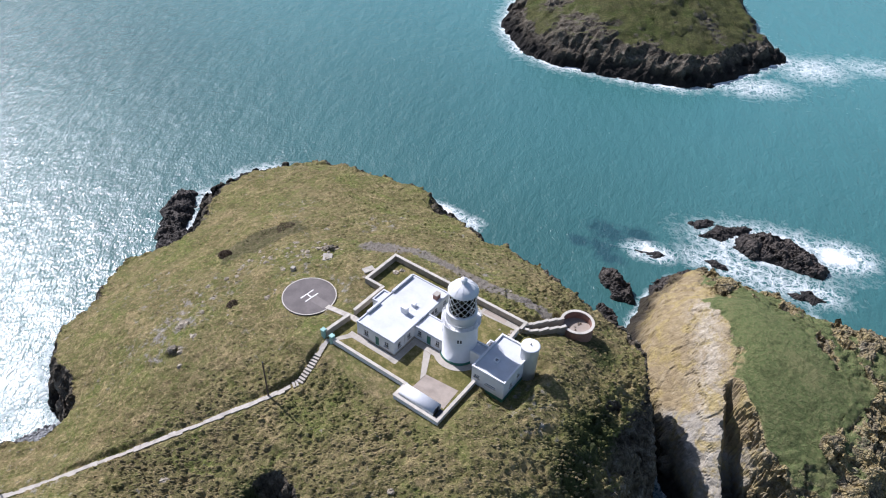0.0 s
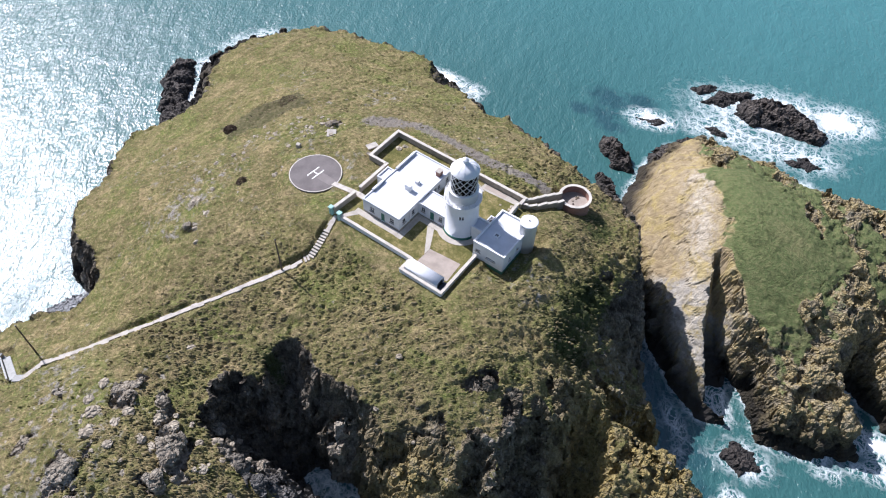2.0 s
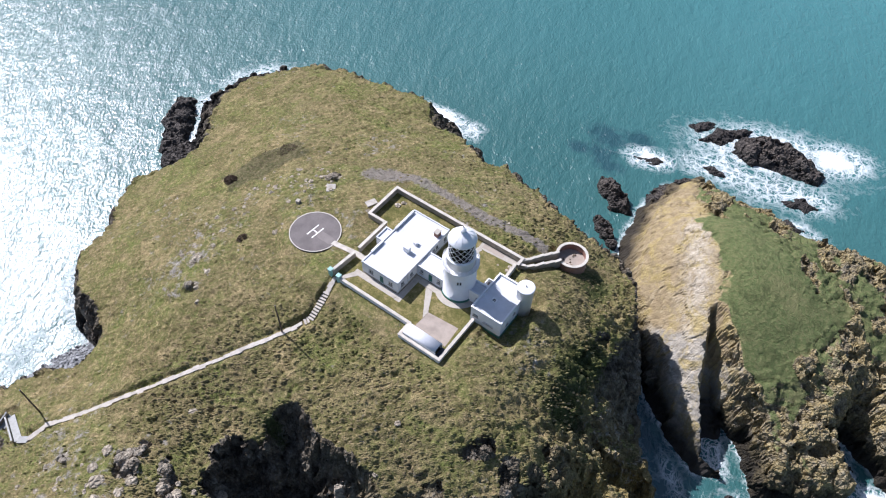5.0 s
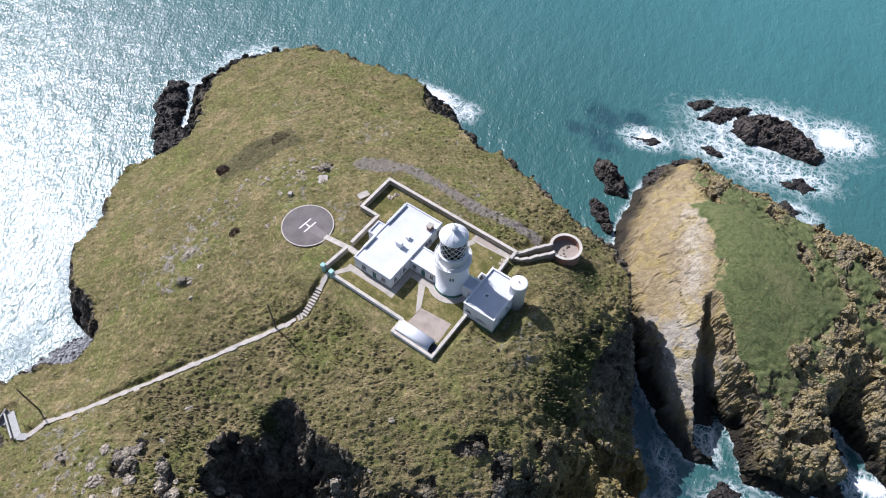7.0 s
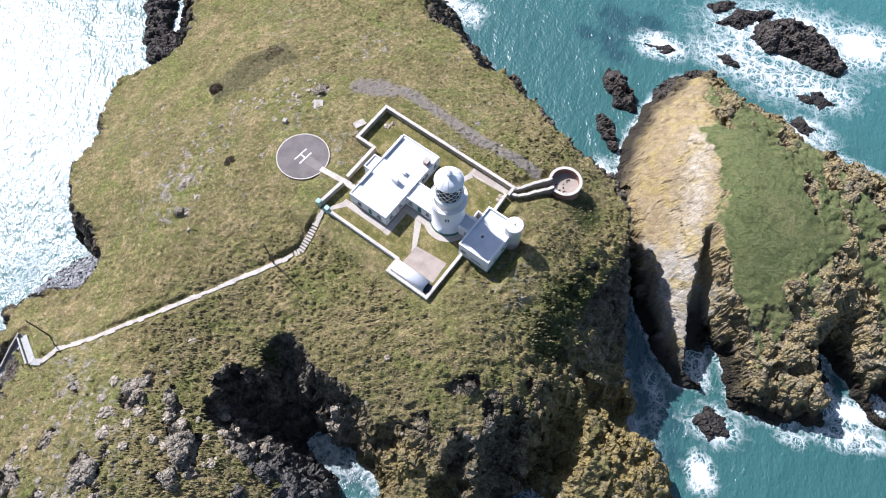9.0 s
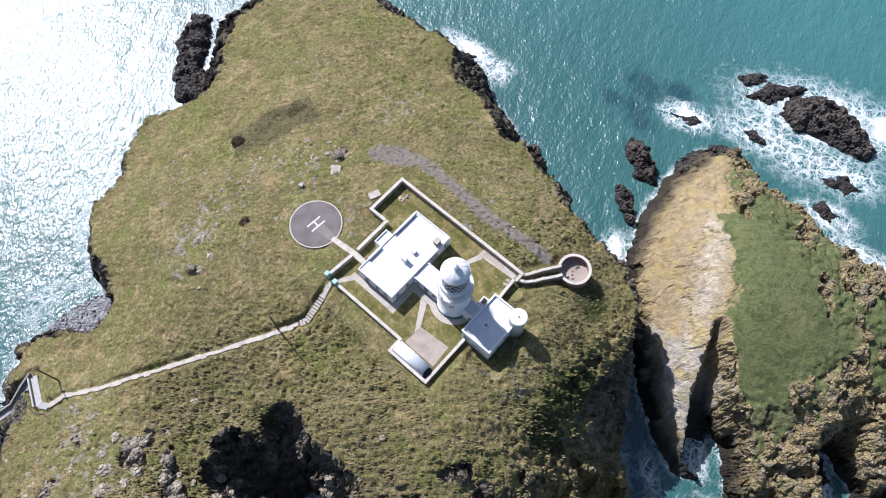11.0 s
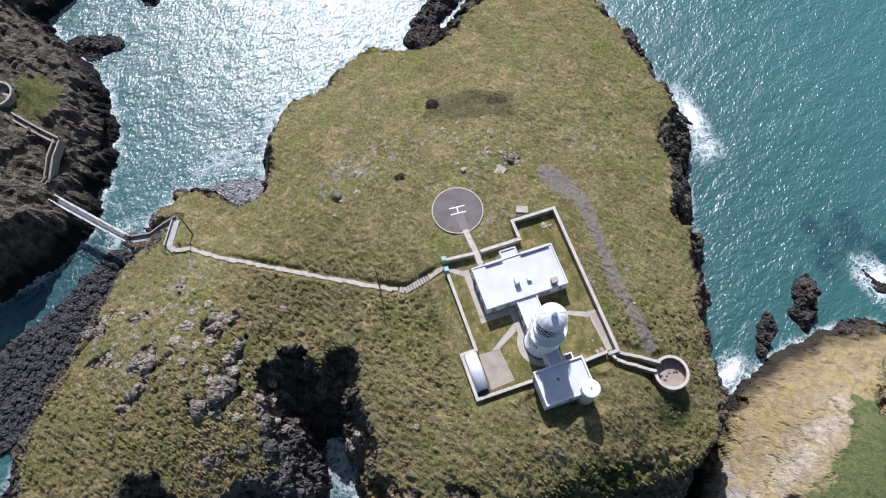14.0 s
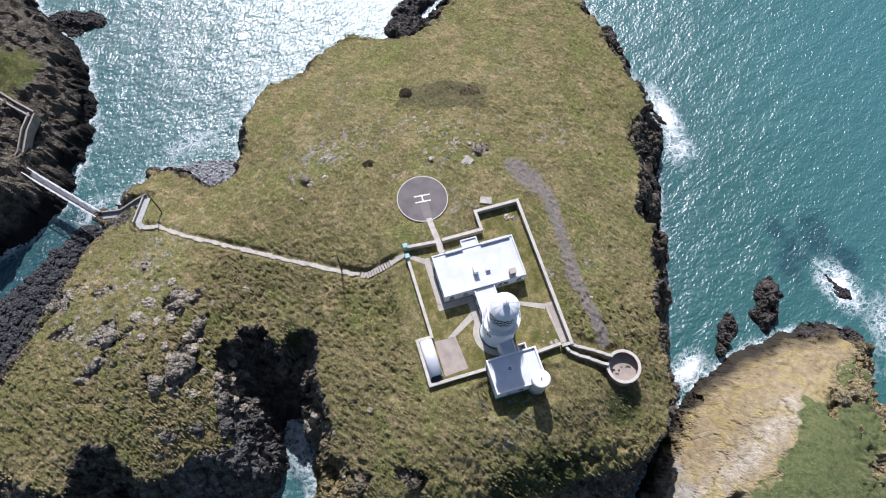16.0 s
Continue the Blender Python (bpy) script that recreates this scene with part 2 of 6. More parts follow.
        colour = m.mix(m.ramp(m.math("ADD", m.attr("heath"), m.math("MULTIPLY", m.noise(0.45, 4.0, 0.7), 0.9)), (0.85, 0.0), (1.35, 0.7)), colour, m.ramp(fine, (0.32, (0.035, 0.040, 0.016)), (0.5, (0.085, 0.080, 0.040)), (0.68, (0.15, 0.115, 0.085))))
        lawn = m.ramp(m.noise(0.55, 5.0, 0.65), (0.36, (0.085, 0.088, 0.026)), (0.5, (0.155, 0.137, 0.050)), (0.64, (0.27, 0.215, 0.105)))
        lawn = m.mix(m.ramp(m.noise(3.2, 4.0, 0.7), (0.36, 0.6), (0.56, 0.0)), lawn, (0.07, 0.068, 0.022))
        colour = m.mix(m.attr("lawn"), colour, lawn)
    m.color(colour)
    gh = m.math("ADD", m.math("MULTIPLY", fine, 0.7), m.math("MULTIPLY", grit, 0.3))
    rh = m.math("ADD", m.math("MULTIPLY", m.ramp(crack, (0.0, 0.0), (0.25, 1.0)), 0.5), m.math("ADD", m.math("MULTIPLY", m.ramp(crack2, (0.0, 0.0), (0.2, 1.0)), 0.3), m.math("MULTIPLY", rnoise, 1.2)))
    calm = m.math("SUBTRACT", 1.0, m.math("MULTIPLY", m.attr("lawn"), 0.75))
    first = m.bump(m.math("MULTIPLY", m.math("MULTIPLY", gh, calm), m.math("SUBTRACT", 1.0, mask)), 0.9)
    m.bump(m.math("MULTIPLY", rh, m.math("MULTIPLY", mask, m.math("SUBTRACT", 1.0, m.math("MULTIPLY", m.attr("bed"), 0.8)))), 0.7, 1.0, first)
    return m.m




def tussock_material():
    """Single tussocks: each with its own tone, in the same drifts as the turf."""
    m = Mat("tussock_grass", 0.95, 0.0, 0.15)
    own = m.geo.outputs["Random Per Island"]
    tone = m.ramp(own, (0.0, (0.145, 0.120, 0.058)), (0.35, (0.200, 0.164, 0.080)), (0.7, (0.258, 0.206, 0.108)), (1.0, (0.34, 0.264, 0.150)))
    green = m.ramp(own, (0.0, (0.086, 0.098, 0.027)), (0.5, (0.150, 0.152, 0.050)), (1.0, (0.225, 0.205, 0.084)))
    c = m.mix(m.ramp(m.noise(0.09, 6.0, 0.75, distort=0.6), (0.43, 0.0), (0.56, 0.95)), tone, green)
    c = m.mix(m.ramp(m.noise(0.045, 4.0, 0.6), (0.46, 0.0), (0.64, 0.7)), c, m.ramp(own, (0.0, (0.118, 0.092, 0.052)), (1.0, (0.232, 0.178, 0.105))))
    m.color(m.mix(m.ramp(m.noise(6.0, 3.0, 0.7), (0.35, 0.45), (0.55, 0.0)), c, (0.05, 0.046, 0.022)))
    return m.m


tussock_grass = tussock_material()
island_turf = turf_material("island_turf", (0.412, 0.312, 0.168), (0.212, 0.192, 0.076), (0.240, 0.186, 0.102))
headland_turf = turf_material("headland_turf", (0.215, 0.200, 0.095), (0.112, 0.142, 0.054), (0.13, 0.12, 0.05), bare=False, lichen=0.85, green_top=True)
far_turf = turf_material("far_turf", (0.15, 0.145, 0.06), (0.085, 0.092, 0.032), (0.09, 0.08, 0.04), bare=False)
mainland_turf = turf_material("mainland_turf", (0.19, 0.17, 0.075), (0.10, 0.11, 0.035), (0.10, 0.085, 0.045), bare=False)


def rock_material(name, tones, weed=True):
    m = Mat(name, 0.75, 0.0, 0.35)
    z = m.split(m.pos)[2]
    n = m.noise(0.9, 6.0, 0.7)
    c = m.ramp(n, (0.3, tones[0]), (0.52, tones[1]), (0.75, tones[2]))
    cr = m.voronoi(1.1, None, "DISTANCE_TO_EDGE")
    c = m.mix(m.ramp(cr, (0.0, 0.6), (0.12, 0.0)), c, tones[0])
    if weed:
        c = m.mix(m.ramp(m.math("MULTIPLY", z, 0.2), (0.05, 0.8), (0.45, 0.0)), c, (0.014, 0.013, 0.013))
    m.color(c)
    m.bump(m.math("ADD", m.math("MULTIPLY", m.ramp(cr, (0.0, 0.0), (0.25, 1.0)), 0.5), n), 0.5)
    return m.m


dark_rock = rock_material("dark_rock", ((0.022, 0.019, 0.017), (0.080, 0.066, 0.056), (0.21, 0.172, 0.142)))
pale_rock = rock_material("pale_rock", ((0.16, 0.13, 0.095), (0.37, 0.315, 0.24), (0.54, 0.475, 0.38)), False)
shingle_grey = rock_material("shingle_grey", ((0.13, 0.132, 0.136), (0.27, 0.275, 0.28), (0.42, 0.425, 0.43)), False)
boulder_grey = rock_material("boulder_grey", ((0.02, 0.02, 0.022), (0.055, 0.055, 0.058), (0.12, 0.117, 0.115)), False)


def sea_material():
    m = Mat("sea_water", 0.27, 0.0, 0.52)
    deep = m.ramp(m.noise(0.012, 4.0, 0.6), (0.3, (0.027, 0.094, 0.092)), (0.55, (0.034, 0.106, 0.102)), (0.8, (0.042, 0.120, 0.114)))
    # far water painted paler northwards, standing in for stronger sky reflection
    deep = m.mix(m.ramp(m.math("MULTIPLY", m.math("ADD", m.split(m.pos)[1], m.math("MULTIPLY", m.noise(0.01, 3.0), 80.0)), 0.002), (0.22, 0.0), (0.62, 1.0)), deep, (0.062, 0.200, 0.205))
    # darker water: weedy shoals, and shade painted into the channel and inlets
    deep = m.mix(m.ramp(m.math("MULTIPLY", m.attr("shoal_shade"), m.noise(0.3, 4.0, 0.6)), (0.2, 0.0), (0.5, 0.85)), deep, (0.016, 0.055, 0.066))
    deep = m.mix(m.ramp(m.attr("foam"), (0.15, 0.0), (0.9, 0.35)), deep, (0.12, 0.26, 0.26))
    warp = m.noise(0.16, 4.0, 0.6, None, "Color")
    add = m.t.nodes.new("ShaderNodeVectorMath")
    add.operation = "MULTIPLY_ADD"
    m.link(warp, add.inputs[0])
    add.inputs[1].default_value = (7.0, 7.0, 7.0)
    m.link(m.pos, add.inputs[2])
    lace = m.voronoi(0.33, add.outputs[0], "DISTANCE_TO_EDGE")
    lace2 = m.voronoi(0.95, add.outputs[0], "DISTANCE_TO_EDGE")
    thread = m.math("MAXIMUM", m.ramp(lace, (0.0, 1.0), (0.13, 0.0)), m.math("MULTIPLY", m.ramp(lace2, (0.0, 1.0), (0.16, 0.0)), 0.8))
    body = m.noise(0.30, 6.0, 0.68, add.outputs[0])
    f = m.attr("foam")
    solid = m.ramp(m.math("ADD", m.math("MULTIPLY", f, 0.75), m.math("MULTIPLY", body, 0.62)), (0.72, 0.0), (0.90, 1.0))
    thin = m.math("MULTIPLY", thread, m.ramp(m.math("ADD", m.math("MULTIPLY", f, 0.8), m.math("MULTIPLY", body, 0.5)), (0.34, 0.0), (0.68, 0.9)))
    foam = m.math("MAXIMUM", solid, thin, True)
    flecks = m.ramp(m.noise(0.75, 5.0, 0.75), (0.735, 0.0), (0.775, 0.55))
    foam = m.math("MAXIMUM", foam, flecks, True)
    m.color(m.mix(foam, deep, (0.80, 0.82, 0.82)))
    m.rough(m.mix(foam, 0.27, 0.85))
    swell = m.noise(0.16, 3.0, 0.5, m.along(-25, (1.0, 0.5, 1.0)))
    chop = m.noise(0.5, 2.0, 0.55, m.along(-20, (1.0, 0.55, 1.0)), distort=0.3)
    wavelet = m.noise(1.7, 2.0, 0.5, m.along(-40, (1.0, 0.6, 1.0)), distort=0.4)
    ripple = m.noise(3.6, 3.0, 0.6)
    h = m.math("ADD", m.math("ADD", m.math("MULTIPLY", swell, 0.45), m.math("MULTIPLY", wavelet, 0.13)), m.math("ADD", m.math("MULTIPLY", chop, 0.22), m.math("MULTIPLY", ripple, 0.03)))
    m.bump(m.math("ADD", h, m.math("MULTIPLY", foam, 0.12)), 1.4)
    return m.m


sea_water = sea_material()


# ---- the land ----
import functools

GRIDS, BARE = {}, {}

def outline(*sides):
    return np.array([p for side in sides for p in side], float)


@functools.lru_cache(maxsize=None)
def rng_noise(seed, size=256):
    g = np.random.RandomState(seed)
    return g.rand(size, size)


def value_noise(x, y, seed):
    """Smooth lattice noise in -1..1 on arrays."""
    table = rng_noise(seed)
    xi, yi = np.floor(x).astype(int), np.floor(y).astype(int)
    fx, fy = x - xi, y - yi
    fx, fy = fx * fx * fx * (fx * (fx * 6 - 15) + 10), fy * fy * fy * (fy * (fy * 6 - 15) + 10)
    at = lambda a, b: table[a % 256, b % 256]
    low = at(xi, yi) * (1 - fx) + at(xi + 1, yi) * fx
    high = at(xi, yi + 1) * (1 - fx) + at(xi + 1, yi + 1) * fx
    return 2 * (low * (1 - fy) + high * fy) - 1


def fractal(x, y, scale, octaves, seed, gain=0.5, ridged=False):
    total, amp, norm = np.zeros_like(x), 1.0, 0.0
    c, s = math.cos(0.6), math.sin(0.6)
    for o in range(octaves):
        v = value_noise(x / scale + 17.3 * o, y / scale - 9.1 * o, seed + o)
        total += amp * (1 - 2 * np.abs(v) if ridged else v)
        norm += amp
        amp *= gain
        scale *= 0.5
        x, y = c * x - s * y, s * x + c * y
    return total / norm


def cells(p, scale, seed):
    """Blocky cell noise in space: a random level for each cell and the nearness of its edge."""
    q = p / scale
    base = np.floor(q).astype(int)
    best, second = np.full(len(q), 1e9), np.full(len(q), 1e9)
    level = np.zeros(len(q))
    tables = [rng_noise(seed + k) for k in range(4)]
    for i in (-1, 0, 1):
        for j in (-1, 0, 1):
            for k in (-1, 0, 1):
                c = base + (i, j, k)
                a, b = (c[:, 0] + 57 * c[:, 2]) % 256, (c[:, 1] + 131 * c[:, 2]) % 256
                site = c + np.stack([tables[n][a, b] for n in range(3)], -1)
                d = np.sqrt(((q - site) ** 2).sum(-1))
                near = d < best
                second = np.where(near, best, np.minimum(second, d))
                level = np.where(near, tables[3][a, b], level)
                best = np.where(near, d, best)
    return 2 * level - 1, np.clip((second - best) * 7, 0, 1)


def coast_distance(px, py, poly):
    """Signed distance to a closed outline (positive inside) and the cliff width at its nearest place."""
    best = np.full(px.shape, 1e9)
    width = np.zeros(px.shape)
    inside = np.zeros(px.shape, bool)
    for (ax, ay, aw), (bx, by, bw) in zip(poly, np.roll(poly, -1, 0)):
        dx, dy = bx - ax, by - ay
        k = np.clip(((px - ax) * dx + (py - ay) * dy) / (dx * dx + dy * dy), 0, 1)
        d = (px - ax - k * dx) ** 2 + (py - ay - k * dy) ** 2
        near = d < best
        best = np.where(near, d, best)
        width = np.where(near, aw + k * (bw - aw), width)
        cross = (ay > py) != (by > py)
        inside ^= cross & (px < ax + (py - ay) / (dy if dy else 1e-9) * dx)
    d = np.sqrt(best)
    return np.where(inside, d, -d), width


def spline_surface(spots, smooth=2.0):
    """Thin-plate surface through spot heights."""
    p = np.array(spots, float)
    n = len(p)

    def kernel(r2):
        return r2 * np.log(r2 + 1e-9)

    r2 = ((p[:, None, :2] - p[None, :, :2]) ** 2).sum(-1)
    a = np.zeros((n + 3, n + 3))
    a[:n, :n] = kernel(r2) + np.eye(n) * smooth * 60
    a[:n, n], a[:n, n + 1 :] = 1, p[:, :2]
    a[n, :n], a[n + 1 :, :n] = 1, p[:, :2].T
    w = np.linalg.solve(a, np.r_[p[:, 2], 0, 0, 0])

    def height(x, y):
        z = w[n] + w[n + 1] * x + w[n + 2] * y
        for (sx, sy, _), k in zip(p, w):
            z = z + k * kernel((x - sx) ** 2 + (y - sy) ** 2)
        return z

    return height


def blend(x, lo, hi):
    k = np.clip((x - lo) / (hi - lo), 0, 1)
    return k * k * (3 - 2 * k)


def box_inside(x, y, x0, x1, y0, y1):
    """Distance inside a rectangle, negative outside."""
    return np.minimum(np.minimum(x - x0, x1 - x), np.minimum(y - y0, y1 - y))


# coastlines: x, y and how wide the cliff is there
WEST = [(-62, -75, 12), (-68, -70, 8), (-72.5, -62, 6), (-71, -55, 4), (-65, -49.5, 3), (-60, -46.5, 2.5), (-61, -43.3, 3), (-65, -41.3, 3.5), (-71.5, -40.3, 4), (-79, -38.5, 4), (-83.5, -35.5, 4), (-87, -28, 3.5), (-86.5, -20.5, 2.5), (-93, -17, 3), (-97.5, -9, 3), (-98.5, -4, 4), (-94, 3, 4), (-92, 8, 5), (-97, 13, 6)]
NORTH = [(-105, 22, 7), (-112, 31, 7), (-109, 43, 7), (-102, 54, 6), (-94, 60.5, 6), (-82, 62.5, 6), (-70, 63.5, 6), (-59, 65, 6), (-48, 65, 8), (-36, 59.5, 11), (-20, 54, 11), (-8, 49, 9), (3, 43, 7), (12, 39, 8)]
EAST = [(19.5, 35, 3), (27.5, 27.3, 3), (35.5, 16.5, 3), (40.5, 8.5, 3), (46, 2.5, 3), (52.5, -1.5, 3.5), (58, -6, 4), (63, -11, 4.5), (63, -19, 6), (56, -26, 6), (48, -31, 6), (41, -35, 5), (35, -39, 5), (28, -45, 5), (21, -46, 4), (15, -43.5, 4)]
SOUTH = [(11, -41, 3), (8.5, -42, 2.5), (6.5, -44, 2.5), (7.5, -46.5, 3), (10, -48.5, 5), (13, -50, 7), (12, -60, 10), (11, -67, 6), (8, -73, 4), (13, -81, 7), (8, -96, 11), (-5, -114, 12), (-24, -107, 9), (-33, -96, 9), (-43, -88, 9), (-54, -81, 9)]
TOP_HEIGHTS = [
    (-25, 14, 31.2), (5, 14, 31.9), (5, -13, 31.5), (-20, -12, 31.2), (0, 0, 31.9), (-32, -4, 30.7), (-38, 8, 29.2), (-41, 0.5, 29.5),
    (-46, -24, 25.2), (-45, -12, 26.5), (-40, 19, 25.9), (-62, 2, 21.2), (-57, 18, 22.6), (-67, -28, 17.3), (-80, -22, 12), (-92, -3, 8),
    (-39, 53, 15), (-70, 54, 12), (-98, 40, 7), (-11, 38, 23.4), (7, 29.6, 28), (15.5, 2, 32.2), (13, -16.5, 31.3), (-20, -16, 30), (-70, -35.5, 14.5), (-62, -35, 16), (-78, -32, 11.5),
]
SLOPE_HEIGHTS = [
    (-35, -41, 22.1), (-44, -53.5, 18.8), (-49, -59.5, 16.7), (-60, -62.5, 11), (-13, -33, 22.5), (-27.5, -48, 22.3), (-27, -60, 25.2), (-31, -77, 20.6),
    (-8, -85, 17), (-21, -64, 26.2), (-15, -70, 24.3), (-10, -58, 23.5), (-4, -54, 18.5), (0, -62, 19.5), (-20, -46, 19.5), (-12, -50, 19), (-56, -50, 12),
]
CLIFF_HEIGHTS = [
    (20, 0, 32), (18.5, -9, 31.6), (19, 10.5, 30.8), (24, 12.5, 26), (24.5, 18, 25), (30, 14, 22), (28, 20.5, 25), (22, 30, 24.5), (22.7, 24.3, 24.1), (18.2, 25.7, 25.9), (25.5, 25, 25), (19, 32, 23), (26.6, 1.7, 23.5), (31.8, 2.4, 20), (23.5, -8.5, 27), (28.5, -6.3, 22), (35.5, -5, 17),
    (30, -12, 24.5), (49, -5, 14.2), (30.5, 5, 23), (28, 10, 22.5), (27, 15.5, 23.5), (34, 3, 16.5), (33, 8, 14.5), (37, 4, 10.5), (36, 9.5, 7), (41, 0, 9.5), (38, -1, 14), (44, -14, 15), (48, -15, 15.5), (52, -9, 13), (54, -18, 11), (46, -24, 10), (7, -25, 26.7), (15, -26.5, 25.6), (24, -24, 25.8), (32, -22.5, 20.5), (28, -29, 20.4), (15, -36, 17.6), (22, -37, 14.5), (0, -32, 23.2), (1, -23, 28.2), (8, -34.5, 18.5), (17, 27, 24.5),
]
PATH_LINE = [(-20.9, -10.2, 31.6), (-20.4, -12.5, 31.3), (-20.0, -15.9, 30.0), (-19.9, -18.6, 28.7), (-21.6, -21.4, 27.6), (-27.8, -30.6, 24.9), (-34.9, -40.8, 21.9), (-43.7, -53.4, 18.7), (-49.0, -59.5, 16.4), (-50.6, -63.2, 14.6)]
RAMP_LINE = [(-50.6, -63.2, 14.6), (-52.4, -64.2, 13.9), (-60.0, -62.2, 10.6), (-59.6, -65.3, 9.6), (-58.9, -69.0, 8.3), (-60.4, -74.0, 7.0)]
MAIN = outline(WEST, NORTH, EAST, SOUTH)
main_top = spline_surface(TOP_HEIGHTS + SLOPE_HEIGHTS + CLIFF_HEIGHTS)
LAWN = 31.8


def land_height(x, y, poly, top, rug=1.0, seed=5):
    """Height, cliffness (0 on the turf, 1 on the rock faces) for a piece of land with that outline."""
    d, w = coast_distance(x, y, poly)
    rock = fractal(x, y, 9.0, 4, seed, 0.55)
    d = d + rug * np.clip(w / 5, 0.35, 1) * (2.0 * rock + 0.8 * fractal(x, y, 2.6, 3, seed + 40, 0.5, True))
    u = d / w
    face = np.clip(u, 0, 1) ** 0.8
    z_top = np.maximum(top(x, y), 1.0)
    cliff = 1 - blend(u, 0.55, 1.25)
    crag = rug * (1.5 * fractal(x, y, 5.0, 4, seed + 80, 0.6, True) + 0.6 * fractal(x, y, 1.3, 2, seed + 90))
    z = z_top * face + cliff * crag * np.clip(u * 2, 0, 1)
    z = np.where(d < 0, np.maximum(d * 0.9, -4.0), z)
    return z, cliff


def line_distance(x, y, ax, ay, bx, by):
    dx, dy = bx - ax, by - ay
    k = np.clip(((x - ax) * dx + (y - ay) * dy) / (dx * dx + dy * dy), 0, 1)
    return np.hypot(x - ax - k * dx, y - ay - k * dy), k


def clumps(x, y, scale, seed):
    """Rounded tussocks: high at the middle of each cell, low between them."""
    qx, qy = x / scale, y / scale
    bx, by = np.floor(qx).astype(int), np.floor(qy).astype(int)
    ta, tb, tc = rng_noise(seed), rng_noise(seed + 1), rng_noise(seed + 2)
    best, tall = np.full(x.shape, 9.0), np.zeros(x.shape)
    for i in (-1, 0, 1):
        for j in (-1, 0, 1):
            a, b = (bx + i) % 256, (by + j) % 256
            d = (qx - bx - i - ta[a, b]) ** 2 + (qy - by - j - tb[a, b]) ** 2
            tall = np.where(d < best, tc[a, b], tall)
            best = np.minimum(best, d)
    return (0.65 + 0.35 * tall) * np.clip(1 - 1.7 * best, -0.15, 1)


def carve(z, cliff, x, y, line, slope, seed, rough=1.0):
    """Cut a steep-sided gully along a line of (x, y, floor height, half width)."""
    wob = rough * (1.3 * fractal(x, y, 5.0, 3, seed, 0.6) + 0.7 * fractal(x, y, 1.7, 2, seed + 9, 0.5, True))
    cut = np.full(x.shape, 1e3)
    for (ax, ay, az, aw), (bx, by, bz, bw) in zip(line, line[1:]):
        d, k = line_distance(x, y, ax, ay, bx, by)
        cut = np.minimum(cut, az + k * (bz - az) + np.maximum(0, d + wob - aw - k * (bw - aw)) * slope)
    return np.minimum(z, cut), np.maximum(cliff, 0.9 * blend(z - cut, 0.3, 2.5))


def outcrop_zone(x, y, spots):
    zone = np.zeros_like(x)
    for cx, cy, rx, ry, power in spots:
        zone = np.maximum(zone, power * np.exp(-(((x - cx) / rx) ** 2 + ((y - cy) / ry) ** 2)))
    return zone


def blocks(x, y, zone, size, seed):
    """Broken bedrock standing out of the turf: tilted blocks, and where they stand."""
    lift, bare = np.zeros(x.shape), np.zeros(x.shape)
    where = zone > 0.04
    px, py = x[where], y[where]
    tilt = np.stack([0.85 * px + 0.52 * py, (-0.52 * px + 0.85 * py) * 0.6, np.zeros_like(px)], -1)
    tilt[:, 0] += 0.5 * fractal(px, py, 2.0, 2, seed + 3)
    big, edge = cells(tilt, size, seed)
    small, edge2 = cells(tilt, size * 0.4, seed + 20)
    show = big + 2.0 * zone[where] - 1.25
    rise = np.clip(show, 0, 0.8) * (0.25 + 0.75 * edge) * size * 0.34 + (show > 0) * (0.22 * small - 0.16 * (1 - edge2)) * size * 0.45
    lift[where] = rise
    bare[where] = blend(show, -0.05, 0.12)
    return lift, bare


CRAGS = [(17, -36, 9, 5, 1.05), (25, -33, 8, 6, 1.0), (31, -25, 5, 6, 0.85), (52, -16, 8, 9, 1.1), (-26, -56, 5, 4.5, 0.9), (-19, -53.5, 6, 4.5, 0.85), (-13, -57, 7, 6, 0.85), (-8, -51, 5, 4, 1.0), (-12, -48, 5, 3, 0.8), (3, -38, 5, 3, 0.7), (10, -36, 6, 4, 0.7), (20, -33, 8, 6, 0.8), (1, -50, 8, 4.5, 1.3), (7, -56, 6, 7, 1.2), (-3, -60, 5, 6, 0.7), (-33, -60, 5, 4, 0.55), (-24, -66, 5, 6, 0.5),
         (-47, -20, 6, 8, 0.42), (-42, 7, 7, 8, 0.42), (-33, -77, 9, 12, 0.5), (-20, -74, 9, 10, 0.42), (-38, -64, 5, 6, 0.5), (45, -9, 10, 8, 1.1), (32, -16, 6, 6, 0.7), (25, -24, 8, 7, 0.55), (-70, -40, 6, 3, 0.4)]
